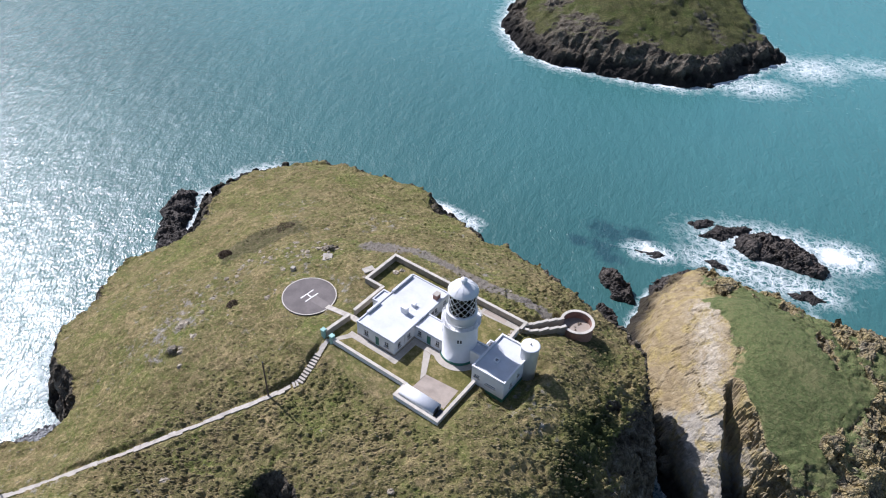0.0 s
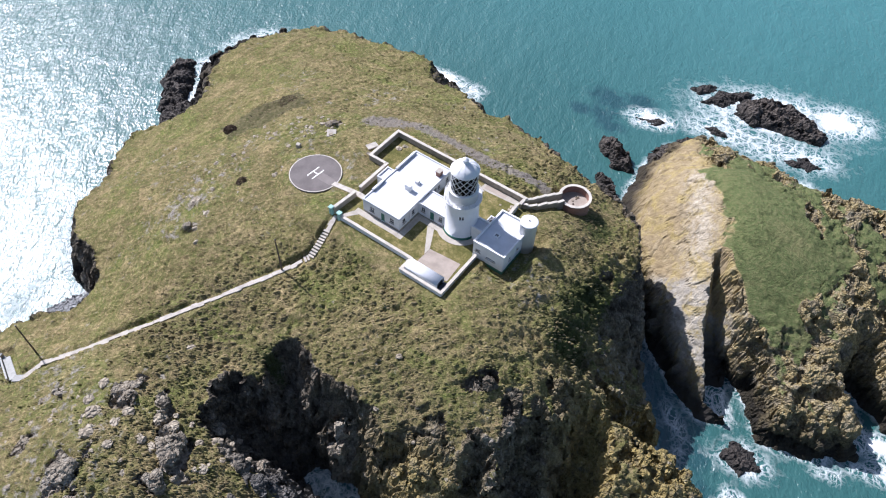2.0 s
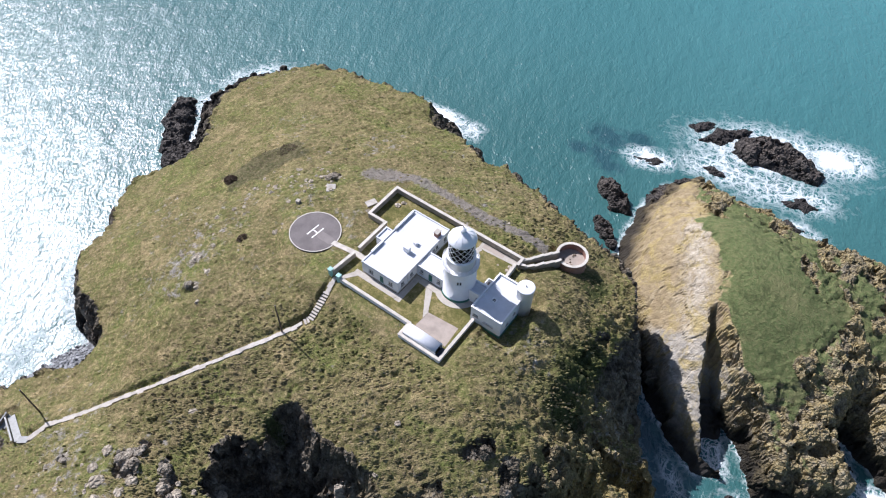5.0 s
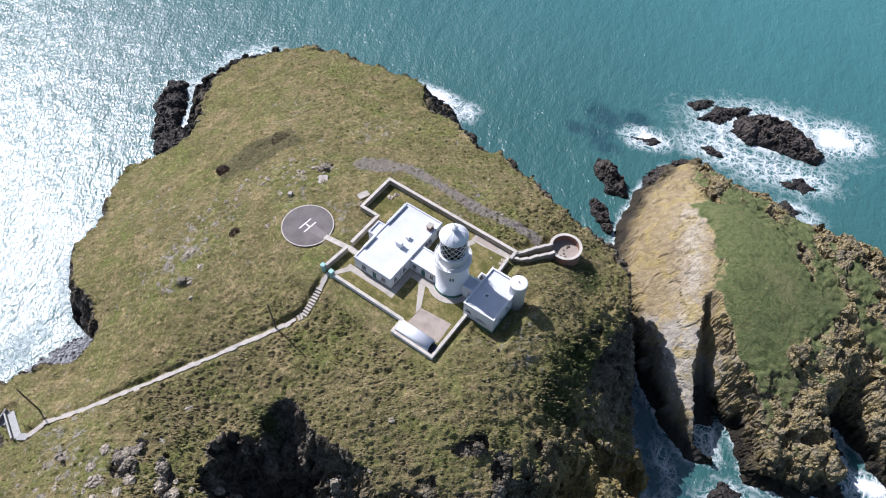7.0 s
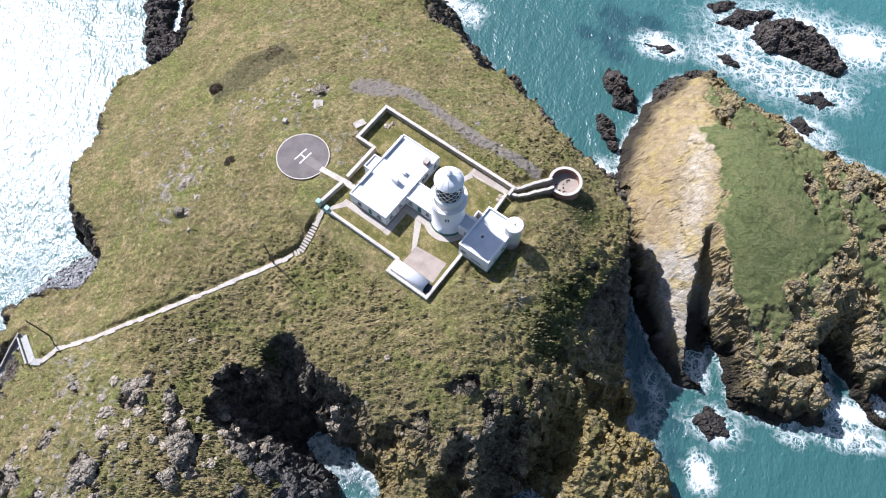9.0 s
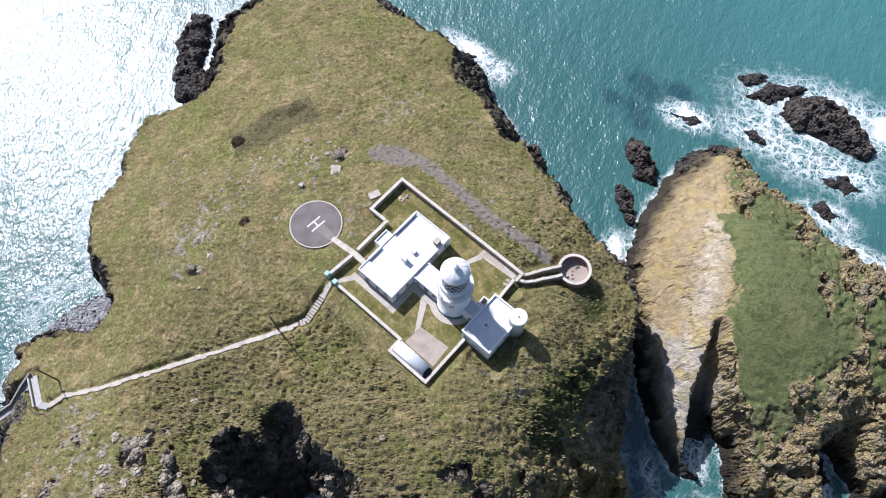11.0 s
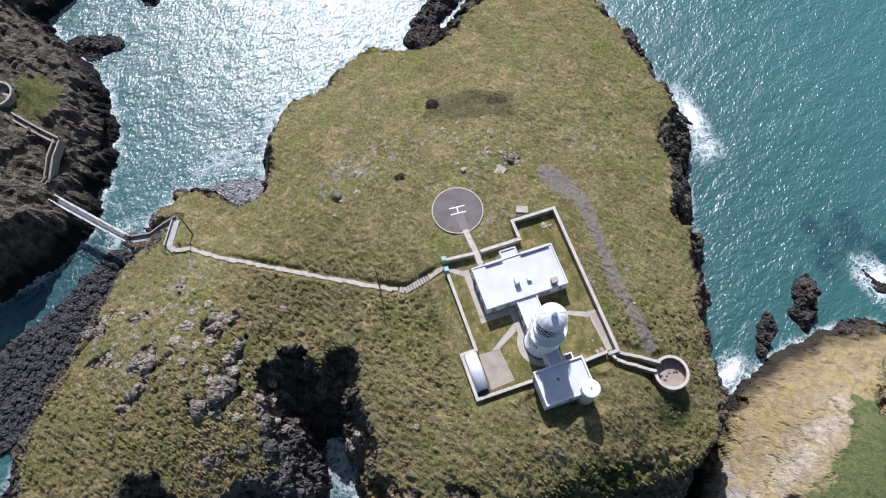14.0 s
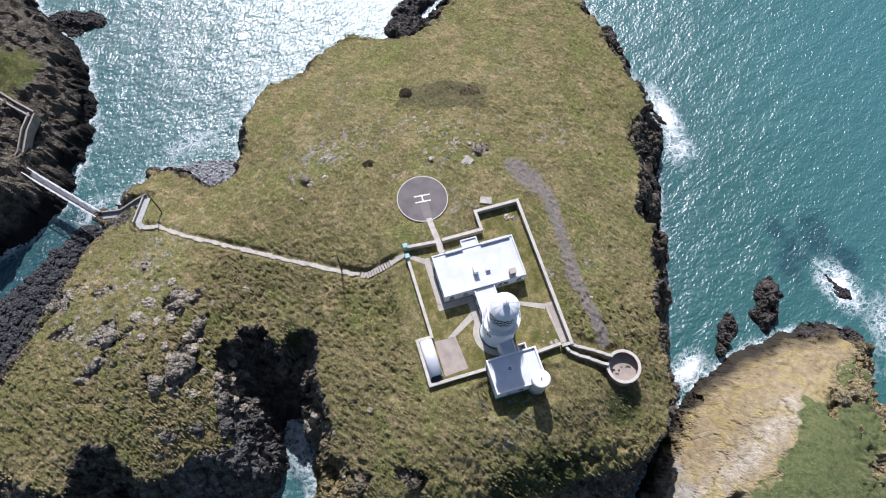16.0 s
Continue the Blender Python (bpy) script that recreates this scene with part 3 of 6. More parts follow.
GULLIES = [
    ([(-12, -33.5, 21, 1.2), (-11, -36.5, 13, 1.9), (-7.5, -41, 6, 2.6), (-2, -42.2, 0.4, 2.2), (5, -42.6, -2, 2.2), (13, -44.4, -3, 2.6)], 3.4),
    ([(-18.5, -42.0, 20, 0.7), (-16.5, -44, 14, 1.3), (-12, -45.0, 8, 1.8), (-5, -44, 3, 1.6)], 2.6),
    ([(35.5, -8, 16, 0.6), (37, -13, 8, 1.4), (38.5, -19, 3, 2.2), (40, -27, -2, 2.8), (43, -36, -3, 4.0)], 3.4),
    ([(34, -4.5, 15, 0.6), (40, -3.8, 7, 1.4), (46, -1.5, 1, 2.0), (51, 1, -3, 2.6)], 2.8),
    ([(13, -35, 13, 0.5), (12.5, -39, 6, 1.0), (12, -46, -2, 1.6)], 3.0),
    ([(25, -30, 14, 0.5), (27, -35, 7, 1.2), (30, -44, -2, 2.0)], 3.0),
    ([(30, -19, 17, 0.3), (32, -24, 9, 0.9), (36, -32, 0, 1.8)], 3.0),
    ([(-1, -78, 9, 0.5), (2, -79, 2, 1.8), (7, -79, -2, 3.2), (13, -79, -3, 4.5)], 3.0),
]
NOTCHES = [
    ([(-7, 50, -2, 2.0), (-8, 45, 9, 1.2), (-9, 43, 16, 0.5)], 3.0),
    ([(-20, 55, -2, 2.2), (-21, 48, 9, 2.3), (-22, 45, 15, 1.3)], 3.0),
    ([(3, 45, -2, 2.0), (2, 41, 9, 1.0), (1, 39, 17, 0.4)], 3.0),
    ([(-34, 61, -2, 2.0), (-36, 54, 8, 2.4), (-37, 51, 13, 1.3)], 2.6),
]


def main_fields(x, y):
    """Where the turf is stony, worn to gravel, scrubby or mown."""
    stony = 0.64 + 0.16 * fractal(x, y, 14.0, 2, 700)
    for cx, cy, r in ((-48, -20, 11), (-42, 8, 9), (-26, -60, 6), (-33, -82, 9), (-22, -72, 7), (-38, -62, 5)):
        stony = stony + 0.16 * np.exp(-((x - cx) ** 2 + (y - cy) ** 2) / r**2)
    gravel = np.zeros_like(x)
    for ax, ay, bx, by, r in ((-35, 17.5, -29, 20.5, 4.6), (-27, 21.5, -8, 19.6, 2.7), (-8, 19.6, 6, 20.4, 2.2)):
        dx, dy = bx - ax, by - ay
        k = np.clip(((x - ax) * dx + (y - ay) * dy) / (dx * dx + dy * dy), 0, 1)
        gravel = np.maximum(gravel, 0.57 * np.exp(-((x - ax - k * dx) ** 2 + (y - ay - k * dy) ** 2) / r**2))
    scrub = np.zeros_like(x)
    for cx, cy, rx, ry in ((25, 3, 8, 14), (26, -5, 9, 8), (18, 20, 7, 8), (-15, -36, 5, 3)):
        scrub = np.maximum(scrub, 0.72 * np.exp(-(((x - cx) / rx) ** 2 + ((y - cy) / ry) ** 2)))
    lawn = np.clip(np.maximum(blend(box_inside(x, y, -25.3, 5.2, 5.2, 13.8), -0.3, 0.1), np.maximum(blend(box_inside(x, y, -21.3, 5.2, -10.4, 6), -0.3, 0.1), blend(box_inside(x, y, -3.2, 5.2, -13.2, -9), -0.3, 0.1))), 0, 1)
    golden = np.clip(1.6 * np.exp(-(((x - 45) / 13) ** 2 + ((y + 9) / 12) ** 2)) + 1.0 * np.exp(-(((x - 21) / 14) ** 2 + ((y + 38) / 7) ** 2)) + 1.2 * np.exp(-(((x - 53) / 10) ** 2 + ((y + 17) / 10) ** 2)), 0, 1)
    heath = blend(box_inside(0.93 * (x + 61) - 0.37 * (y - 9.5) + 2.2 * fractal(x, y, 4.0, 4, 720), 0.37 * (x + 61) + 0.93 * (y - 9.5) + fractal(x, y, 3.0, 3, 730), -4.6, 4.6, -10.5, 10.5), -2.0, 2.6)
    slate = np.clip(1.5 * np.exp(-(((x - 3) / 9) ** 2 + ((y + 51) / 8) ** 2)) + np.exp(-(((x - 9) / 7) ** 2 + ((y + 60) / 9) ** 2)), 0, 1)
    pale = blocks(x, y, outcrop_zone(x, y, CRAGS), 3.4, 950)[1]
    pale = pale * (1 - blend(x, 2, 12)) * (1 - slate)
    return {"heath": heath, "slate": slate, "pale": pale, "golden": golden, "stony": stony, "gravel": gravel, "scrub": scrub, "lawn": lawn}


def wildness(x, y):
    """How coarse the grass is: full on the slope below the footpath and on the channel side, little on the grazed top."""
    below = (x + 20) * 0.843 - (y + 16) * 0.538
    wild = np.maximum(blend(below, -16, 3) * (1 - 0.6 * blend(x, 5, 10) * blend(y, -19, -14)), blend(x, 18, 23))
    wild = wild * (1 - 0.6 * blend(-x, 20, 32) * blend(-y - 0.3 * x, 54, 64))
    return 0.32 + 0.68 * wild


def main_height(x, y):
    z, cliff = land_height(x, y, MAIN, main_top)
    wild = wildness(x, y)
    # tussocks drawn out along the slope in low terraces
    u, v = 0.8 * x + 0.6 * y, 0.8 * y - 0.6 * x
    tuss = wild * (0.50 * clumps(0.8 * u + 0.5 * fractal(x, y, 2.0, 2, 660), 1.05 * v + 0.4 * fractal(x, y, 2.4, 2, 670), 0.9, 640) + 0.26 * clumps(0.7 * u, v, 2.6, 650) + 0.2 * fractal(0.8 * u, v, 1.3, 2, 200, 0.7, True)) + 0.24 * fractal(0.85 * u, 1.1 * v, 1.2, 2, 210, 0.6, True) + 0.45 * fractal(x, y, 8.0, 3, 220) + 0.22 * fractal(0.5 * u, v, 2.6, 3, 250)
    scrubby = blend(x, 20, 25) * blend(y + 0.3 * x, -14, -4)
    tuss = tuss + scrubby * (0.9 * clumps(x, y, 1.9, 680) + 0.5 * clumps(x, y, 0.9, 690))
    # gullied, lumpy faces towards the channel
    face = blend(x, 19, 24) * blend(y + 0.3 * x, -16, -2)
    z = z + face * 1.5 * fractal(x * 0.45, y, 3.6, 3, 230, 0.55, True) * np.clip(z / 8, 0, 1)
    yard = blend(box_inside(x, y, -26.5, 6.5, -14.5, 15), -1.5, 0.6)
    z = z * (1 - yard) + LAWN * yard
    fog = blend(box_inside(x, y, 4.5, 12.8, -4.2, 7.6), -2.0, 0.4) * (1 - yard)
    z = z * (1 - fog) + 31.1 * fog
    pad = 1 - blend(np.hypot(x + 32, y + 4), 5.2, 8.0)
    z = z * (1 - pad) + 30.75 * pad
    for i, (line, slope) in enumerate(GULLIES + NOTCHES):
        z, cliff = carve(z, cliff, x, y, line, slope, 1000 + 20 * i)
    lift, bare_rock = blocks(x, y, outcrop_zone(x, y, CRAGS), 3.4, 950)
    z = z + lift * np.clip(z / 4, 0, 1)
    cliff = np.maximum(cliff, 0.85 * bare_rock)
    soft = np.maximum(np.maximum(yard, 0.8 * fog), pad)
    d, k = line_distance(x, y, -27.2, -3.9, -21.0, -3.6)
    near = 1 - blend(d, 0.8, 1.8)
    z = z * (1 - near) + (30.95 + 0.8 * k) * near
    soft = np.maximum(soft, near)
    # the sunk passage to the round enclosure, and its floor
    d, k = line_distance(x, y, 5.2, 13.2, 10.2, 20.2)
    near = (1 - blend(d, 1.9, 3.2)) * (1 - yard)
    z = z * (1 - near) + np.minimum(z, 33.0 - 1.5 * k - 1.5) * near
    soft = np.maximum(soft, near)
    near = 1 - blend(np.hypot(x - 11.7, y - 22.0), 3.3, 5.0)
    z = z * (1 - near) + np.minimum(z, 29.3) * near
    soft = np.maximum(soft, near)
    # the footway is cut into the slope
    for i, ((ax, ay, az), (bx, by, bz)) in enumerate(zip(PATH_LINE + RAMP_LINE, (PATH_LINE + RAMP_LINE)[1:])):
        if (ax, ay) == (bx, by):
            continue
        d, k = line_distance(x, y, ax, ay, bx, by)
        wide = 0.55 if i >= len(PATH_LINE) else 0.0
        near = 1 - blend(d, 0.75 + wide, 1.45 + wide)
        z = z * (1 - near) + (az + k * (bz - az) - 0.12) * near
        soft = np.maximum(soft, near)
    z = z + tuss * (1 - soft) * (1 - 0.6 * bare_rock) * np.clip(z / 6, 0, 1)
    return z, np.where(soft > 0.3, 0, cliff)


def sheet(name, x0, x1, y0, y1, step, height, mat, label, category, fields=None, crag=0.9, steep=0.75):
    """A piece of land as one grid mesh, without the part below the sea."""
    xs, ys = np.arange(x0, x1 + step, step), np.arange(y0, y1 + step, step)
    gx, gy = np.meshgrid(xs, ys)
    z, cliff, *more = height(gx, gy)
    even = z
    reach = max(1, int(0.8 / step))
    for axis in (0, 1, 0, 1):
        even = sum(np.roll(even, r, axis) for r in range(-reach, reach + 1)) / (2 * reach + 1)
    sy, sx = np.gradient(even, step)
    slope = np.hypot(sx, sy)
    cliff = np.maximum(cliff, steep * blend(slope, 0.75, 1.5))
    GRIDS[name] = xs, ys, z
    BARE[name] = cliff
    ny, nx = gx.shape
    keep = z > -2.5
    cell = keep[:-1, :-1] | keep[1:, :-1] | keep[:-1, 1:] | keep[1:, 1:]
    idx = np.arange(nx * ny).reshape(ny, nx)
    quads = np.stack([idx[:-1, :-1], idx[:-1, 1:], idx[1:, 1:], idx[1:, :-1]], -1)[cell]
    used, inverse = np.unique(quads, return_inverse=True)
    quads = inverse.reshape(-1, 4)
    co = np.stack([gx, gy, z], -1).reshape(-1, 3)[used]
    # broken rock: blocks pushed out of and into the faces
    k = cliff.reshape(-1)[used] * (1 if not more else more[0].reshape(-1)[used])
    gy_, gx_ = np.gradient(z, step)
    normal = np.stack([-gx_, -gy_, np.ones_like(z)], -1).reshape(-1, 3)[used]
    normal /= np.linalg.norm(normal, axis=1, keepdims=True)
    rocky = np.flatnonzero(k > 0.03)
    if len(rocky) and crag:
        at = co[rocky] * (1, 1, 0.8)
        turn = np.array([[0.82, 0.57, 0.1], [-0.57, 0.8, 0.2], [0.03, -0.22, 0.97]])
        big, edge = cells(at @ turn, 4.2, 900)
        small, edge2 = cells(at @ turn.T, 1.8, 930)
        push = 1.1 * big - 0.6 * (1 - edge) + 0.4 * small - 0.3 * (1 - edge2)
        co[rocky] += normal[rocky] * (crag * push * np.clip(k[rocky] * 1.4, 0, 1) * np.clip((co[rocky, 2] + 1) / 3, 0.2, 1))[:, None]
    me = bpy.data.meshes.new(name)
    me.vertices.add(len(co))
    me.vertices.foreach_set("co", co.ravel())
    me.loops.add(quads.size)
    me.loops.foreach_set("vertex_index", quads.ravel().astype(np.int32))
    me.polygons.add(len(quads))
    me.polygons.foreach_set("loop_start", np.arange(0, quads.size, 4, dtype=np.int32))
    me.polygons.foreach_set("use_smooth", cliff.reshape(-1)[used][quads].mean(1) < 0.45)
    ids = used
    for key, field in (("rock", cliff), *fields(gx, gy).items()) if fields else (("rock", cliff),):
        layer = me.attributes.new(key, "FLOAT", "POINT")
        layer.data.foreach_set("value", field.reshape(-1)[ids].astype(np.float32))
    me.update(calc_edges=True)
    me.materials.append(mat)
    return tagged(new(name, me), label, category, kind="structure")


HEAD_W = [(12, 83, 5), (10, 72, 5), (10.5, 64, 6), (12, 55, 6), (15, 46, 5), (20.5, 38, 3), (28.5, 29.5, 3), (37, 21, 3), (44, 16, 3.5), (51, 12.5, 4), (56, 14.5, 3), (54, 19, 3), (50, 27, 2.5), (57, 22, 3), (63, 15, 5)]
HEAD_E = [(72, 17, 6), (79, 23, 6), (79, 30, 3), (72, 37, 3), (80, 35, 4), (88, 30, 7), (104, 30, 8), (122, 36, 8), (124, 72, 8), (104, 76, 9), (85, 76, 9), (70, 77, 8), (60, 77, 8), (50, 78, 8), (40, 80, 7), (29, 82.5, 6), (20, 88, 5)]
HEAD = outline(HEAD_W, HEAD_E)
head_top = spline_surface([
    (19, 80, 8), (15, 66, 7), (15, 56, 8), (22.5, 48, 12), (25.7, 51, 15.5), (27.5, 56, 21), (22, 41, 8.5), (30.6, 34.6, 8.5), (32.5, 37, 14), (38.3, 30.5, 15.5), (41, 35.6, 18), (38.6, 46, 22.6), (45, 24, 11), (51, 15.5, 6), (64, 35, 14.5), (63, 20, 8),
    (54, 33.5, 16), (64, 44.5, 17.9), (67.5, 26, 8.5), (52.6, 45, 21.2), (60, 64, 20.6), (44, 70, 15.5), (75, 62, 18), (78, 42, 14), (100, 55, 16), (28, 72, 13), (35, 62, 20.5),
])


CLEFTS = [
    ([(39, 38, 15, 0.5), (43, 32, 8, 0.9), (47, 26, 3, 1.5), (53, 18, -2, 2.4)], 4.0),
    ([(72, 46, 13, 0.4), (71, 41, 8, 1.0), (73, 34, 2, 2.4), (80, 27, -2, 3.0)], 3.0),
    ([(92, 58, 12, 0.6), (90, 46, 7, 1.4), (88, 34, -1, 2.5)], 2.4),
]
HEAD_CRAGS = [(46, 25, 5, 6, 0.9), (52, 26, 4, 5, 0.8), (60, 23, 8, 6, 1.1), (69, 26, 8, 8, 1.1), (67, 37, 5, 6, 0.6), (75, 44, 6, 12, 0.8), (84, 40, 9, 10, 1.0), (95, 48, 14, 16, 0.8), (55, 36, 3, 5, 0.45), (72, 60, 10, 8, 0.5), (45, 74, 14, 6, 0.6), (110, 55, 12, 20, 0.6)]


MEADOW = outline([(27, 59, 1), (33, 61, 1), (42, 59, 1), (52, 54, 1), (60, 48, 1), (58, 42, 1), (55, 38, 1), (54, 30, 1), (50, 27, 1), (45.5, 29.5, 1), (40, 38.5, 1), (34, 49, 1)])


def head_meadow(x, y):
    """The green sward on the crown of the headland."""
    return blend(coast_distance(x, y, MEADOW)[0] + 6.5 * fractal(x, y, 9.0, 5, 460, 0.68), -2.2, 2.6)


def head_fields(x, y):
    along = 0.42 * x - 0.91 * y
    across = 0.91 * x + 0.42 * y + 1.2 * fractal(x, y, 6.0, 3, 470)
    band = np.exp(-(((across - 48.2) / 2.6) ** 2))
    grey = blend(35.5 - y + 3.0 * fractal(x, y, 9.0, 3, 480), 0, 7)
    return {"bed": head_bed(x, y), "band": band * blend(along, -48, -38), "grey": grey}


def head_height(x, y):
    z, cliff = land_height(x, y, HEAD, head_top, 0.9, 15)
    # tilted beds on the channel side: low ledges running down the slope, broken by a rib of paler blocks
    bed, meadow = head_bed(x, y), head_meadow(x, y)
    across, along = 0.91 * x + 0.42 * y, 0.42 * x - 0.91 * y
    ledge = 0.2 * fractal(across, along * 0.3, 4.0, 3, 410, 0.5, True) + 0.5 * np.exp(-(((across - 46.2) / 2.4) ** 2)) * fractal(across, along * 0.7, 1.8, 2, 415, 0.6, True)
    z = z + bed * ledge * np.clip(z / 5, 0, 1) + (1 - bed) * (0.16 + 0.5 * (1 - meadow)) * clumps(x, y, 1.5, 420) * np.clip(z / 5, 0, 1)
    # clefts running down to the channel and the eastern shore
    for i, (line, slope) in enumerate(CLEFTS):
        z, cliff = carve(z, cliff, x, y, line, slope, 1300 + 20 * i, 0.6)
    zone = np.maximum(outcrop_zone(x, y, HEAD_CRAGS), 0.46 * (1 - meadow))
    lift, bare_rock = blocks(x, y, zone * (1 - bed), 3.6, 970)
    z = z + lift * np.clip(z / 4, 0, 1)
    cliff = np.maximum(cliff, bare_rock)
    broken = (1 - meadow) * (0.23 + 0.5 * fractal(x, y, 7.0, 4, 450) + 0.25 * (1 - blend(coast_distance(x, y, HEAD)[0], 6, 14)))
    cliff = np.maximum(cliff, broken)
    rock = np.clip(np.maximum(cliff * (1 - 0.9 * meadow * (1 - bed)), bed * (1 - 0.8 * meadow)), 0, 1)
    return z, rock, 1 - 0.88 * bed


def head_bed(x, y):
    return blend(43.5 - (x + 0.55 * (y - 40)) + 3.6 * fractal(x, y, 7.0, 4, 440, 0.6), 0, 5) * blend(x + 0.9 * (y - 12) , 42, 50)


FAR = outline([(-113, 196, 9), (-95, 180, 8), (-75, 177, 9), (-62, 182, 9), (-44, 186, 9), (-30, 191, 9), (-17, 206, 9), (-10, 230, 9), (-3, 245, 9), (-20, 258, 9), (-40, 288, 9), (-62, 318, 9), (-110, 325, 9), (-135, 280, 9), (-128, 232, 9)])
far_top = spline_surface([(-100, 200, 9), (-75, 195, 13), (-45, 203, 13), (-25, 225, 10), (-30, 255, 13), (-65, 225, 24), (-75, 265, 29), (-50, 265, 22), (-100, 240, 22), (-90, 300, 20)])
WESTLAND = outline([(-60, -104, 8), (-63, -95, 7), (-69, -87, 6), (-80, -80, 6), (-96, -75, 7), (-112, -75, 7), (-124, -80, 7), (-140, -88, 6), (-150, -74, 6), (-168, -66, 8), (-215, -60, 10), (-215, -175, 10), (-75, -175, 12), (-52, -150, 10), (-56, -125, 9)])
west_top = spline_surface([(-80, -92, 9), (-90, -86, 10.5), (-98, -92, 11.5), (-107, -96, 13.5), (-100, -84, 11), (-125, -95, 12), (-150, -85, 9), (-85, -105, 22), (-110, -120, 26), (-70, -120, 22), (-160, -110, 18), (-75, -150, 28), (-200, -120, 20), (-73, -98, 17), (-69, -106, 22)])


def far_height(x, y):
    z, cliff = land_height(x, y, FAR, far_top, 1.4, 25)
    z = z + (1.2 * fractal(x, y, 9.0, 4, 530, 0.6, True) + 0.5 * clumps(x, y, 3.5, 540)) * np.clip(z / 5, 0, 1)
    return z, np.clip(np.maximum(cliff, 0.42 + 0.35 * fractal(x, y, 16.0, 3, 550)), 0, 1)


def west_height(x, y):
    z, cliff = land_height(x, y, WESTLAND, west_top, 1.1, 35)
    broken = 1.0 * fractal(0.75 * x + 0.66 * y, 2.2 * (0.75 * y - 0.66 * x), 6.0, 4, 510, 0.6, True)
    return z + broken * np.clip(z / 5, 0, 1), np.clip(np.maximum(cliff, 0.82 + 0.3 * fractal(x, y, 12.0, 3, 520) - 0.75 * np.exp(-(((x + 105) / 9) ** 2 + ((y + 88) / 6) ** 2))), 0, 1)


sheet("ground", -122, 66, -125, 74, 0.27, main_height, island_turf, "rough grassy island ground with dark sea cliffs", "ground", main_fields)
sheet("headland_ground", -2, 132, 4, 98, 0.36, head_height, headland_turf, "lichen-yellow rock headland with a green grassy top", "ground", head_fields, crag=1.15)
sheet("far_island_ground", -145, 10, 165, 335, 1.2, far_height, far_turf, "grass-topped island with black sea cliffs", "ground")
sheet("mainland_ground", -220, -45, -180, -55, 0.8, west_height, mainland_turf, "dark craggy shore with thin turf", "ground")

# shingle and boulder beaches under the cliffs
BEACH = outline([(-24, -108, 3), (-60, -75, 3), (-63, -80, 3), (-58, -88, 3), (-51, -97, 3), (-47, -108, 3), (-44, -125, 3), (-20, -125, 3)])
COVE = outline([(-70, -37, 3), (-56, -37, 3), (-56, -48, 3), (-64, -53, 3), (-70, -61, 3), (-73.5, -60, 3), (-73, -50, 3), (-70.5, -42, 3)])


def beach_height(poly, rise):
    def height(x, y):
        d, _ = coast_distance(x, y, poly)
        z = np.where(d > 0, np.minimum(d * 0.14, rise), d * 0.3) + 0.35 * fractal(x, y, 1.6, 3, 610, 0.6, True) * (d > -1)
        return z, np.ones_like(x)

    return height


sheet("beach", -66, -18, -128, -70, 0.5, beach_height(BEACH, 0.45), boulder_grey, "grey boulder beach below the turf slope", "beach", crag=0.0)
sheet("cove_beach", -79, -60, -66, -34, 0.5, beach_height(COVE, 1.2), shingle_grey, "grey shingle beach in a small cove", "beach", crag=0.0)


def craggy(name, poly, top, mat, label, group="", step=0.4, seed=0):
    """A sea rock: a small craggy mass rising from the water inside that outline."""
    p = np.array(poly, float)
    full = np.c_[p, np.full(len(p), 2.2)]
    x0, y0 = p.min(0) - 4
    x1, y1 = p.max(0) + 4

    def height(x, y):
        d, _ = coast_distance(x, y, full)
        d = d + 1.6 * fractal(x, y, 3.4, 4, 30 + seed, 0.65)
        crag = fractal(x * 0.8 + y * 0.5, y * 1.3 - x * 0.4, 3.2, 4, 50 + seed, 0.6, True)
        z = np.where(d > 0, top * (1 - np.exp(-d / (0.45 * top + 0.3))) * (0.7 + 0.8 * crag), d)
        return z, np.full_like(x, 0.6)

    ob = sheet(name, x0, x1, y0, y1, step, height, mat, label, "rock", crag=0.8)
    ob["kind"] = "thing"
    if group:
        ob["group"] = group
    return ob


REEF = "sea rocks off the headland"
craggy("reef_rock", [(21.5, 107), (27, 104.5), (36, 106.5), (45, 108.5), (46, 113), (36, 119), (27, 119), (21, 113)], 3.0, dark_rock, "long black sea rock ringed by white surf", REEF, seed=1)
craggy("reef_rock", [(12, 106), (18.5, 107.5), (23, 118.5), (14, 113.5)], 2.0, dark_rock, "low black rock awash in white surf", REEF, seed=2)
craggy("reef_rock", [(0, 88), (4, 87), (8, 91), (5, 92)], 0.9, dark_rock, "small brown rock awash in surf", REEF, seed=3)
craggy("reef_rock", [(6.5, 109.5), (10, 108.5), (14, 113.5), (10.5, 115)], 1.2, dark_rock, "small black rock awash in white surf", REEF, seed=10)
craggy("reef_rock", [(39.5, 96.5), (46, 95.5), (49.5, 100.5), (42, 100.8)], 1.1, dark_rock, "low brown rock awash in surf", REEF, seed=17)
craggy("reef_rock", [(17, 96), (21, 94), (24, 96.5), (20, 98)], 0.9, dark_rock, "small brown rock awash in surf", REEF, seed=4)
craggy("reef_rock", [(-4, 74), (-2, 70), (4, 65.5), (10, 67), (8, 70), (2, 76)], 4.0, dark_rock, "dark stack beside the headland", REEF, seed=5)
craggy("reef_rock", [(1.5, 61), (4, 56.5), (11, 54), (11, 57.5), (6, 61.5)], 2.6, dark_rock, "low dark rock at the mouth of the channel", REEF, seed=6)
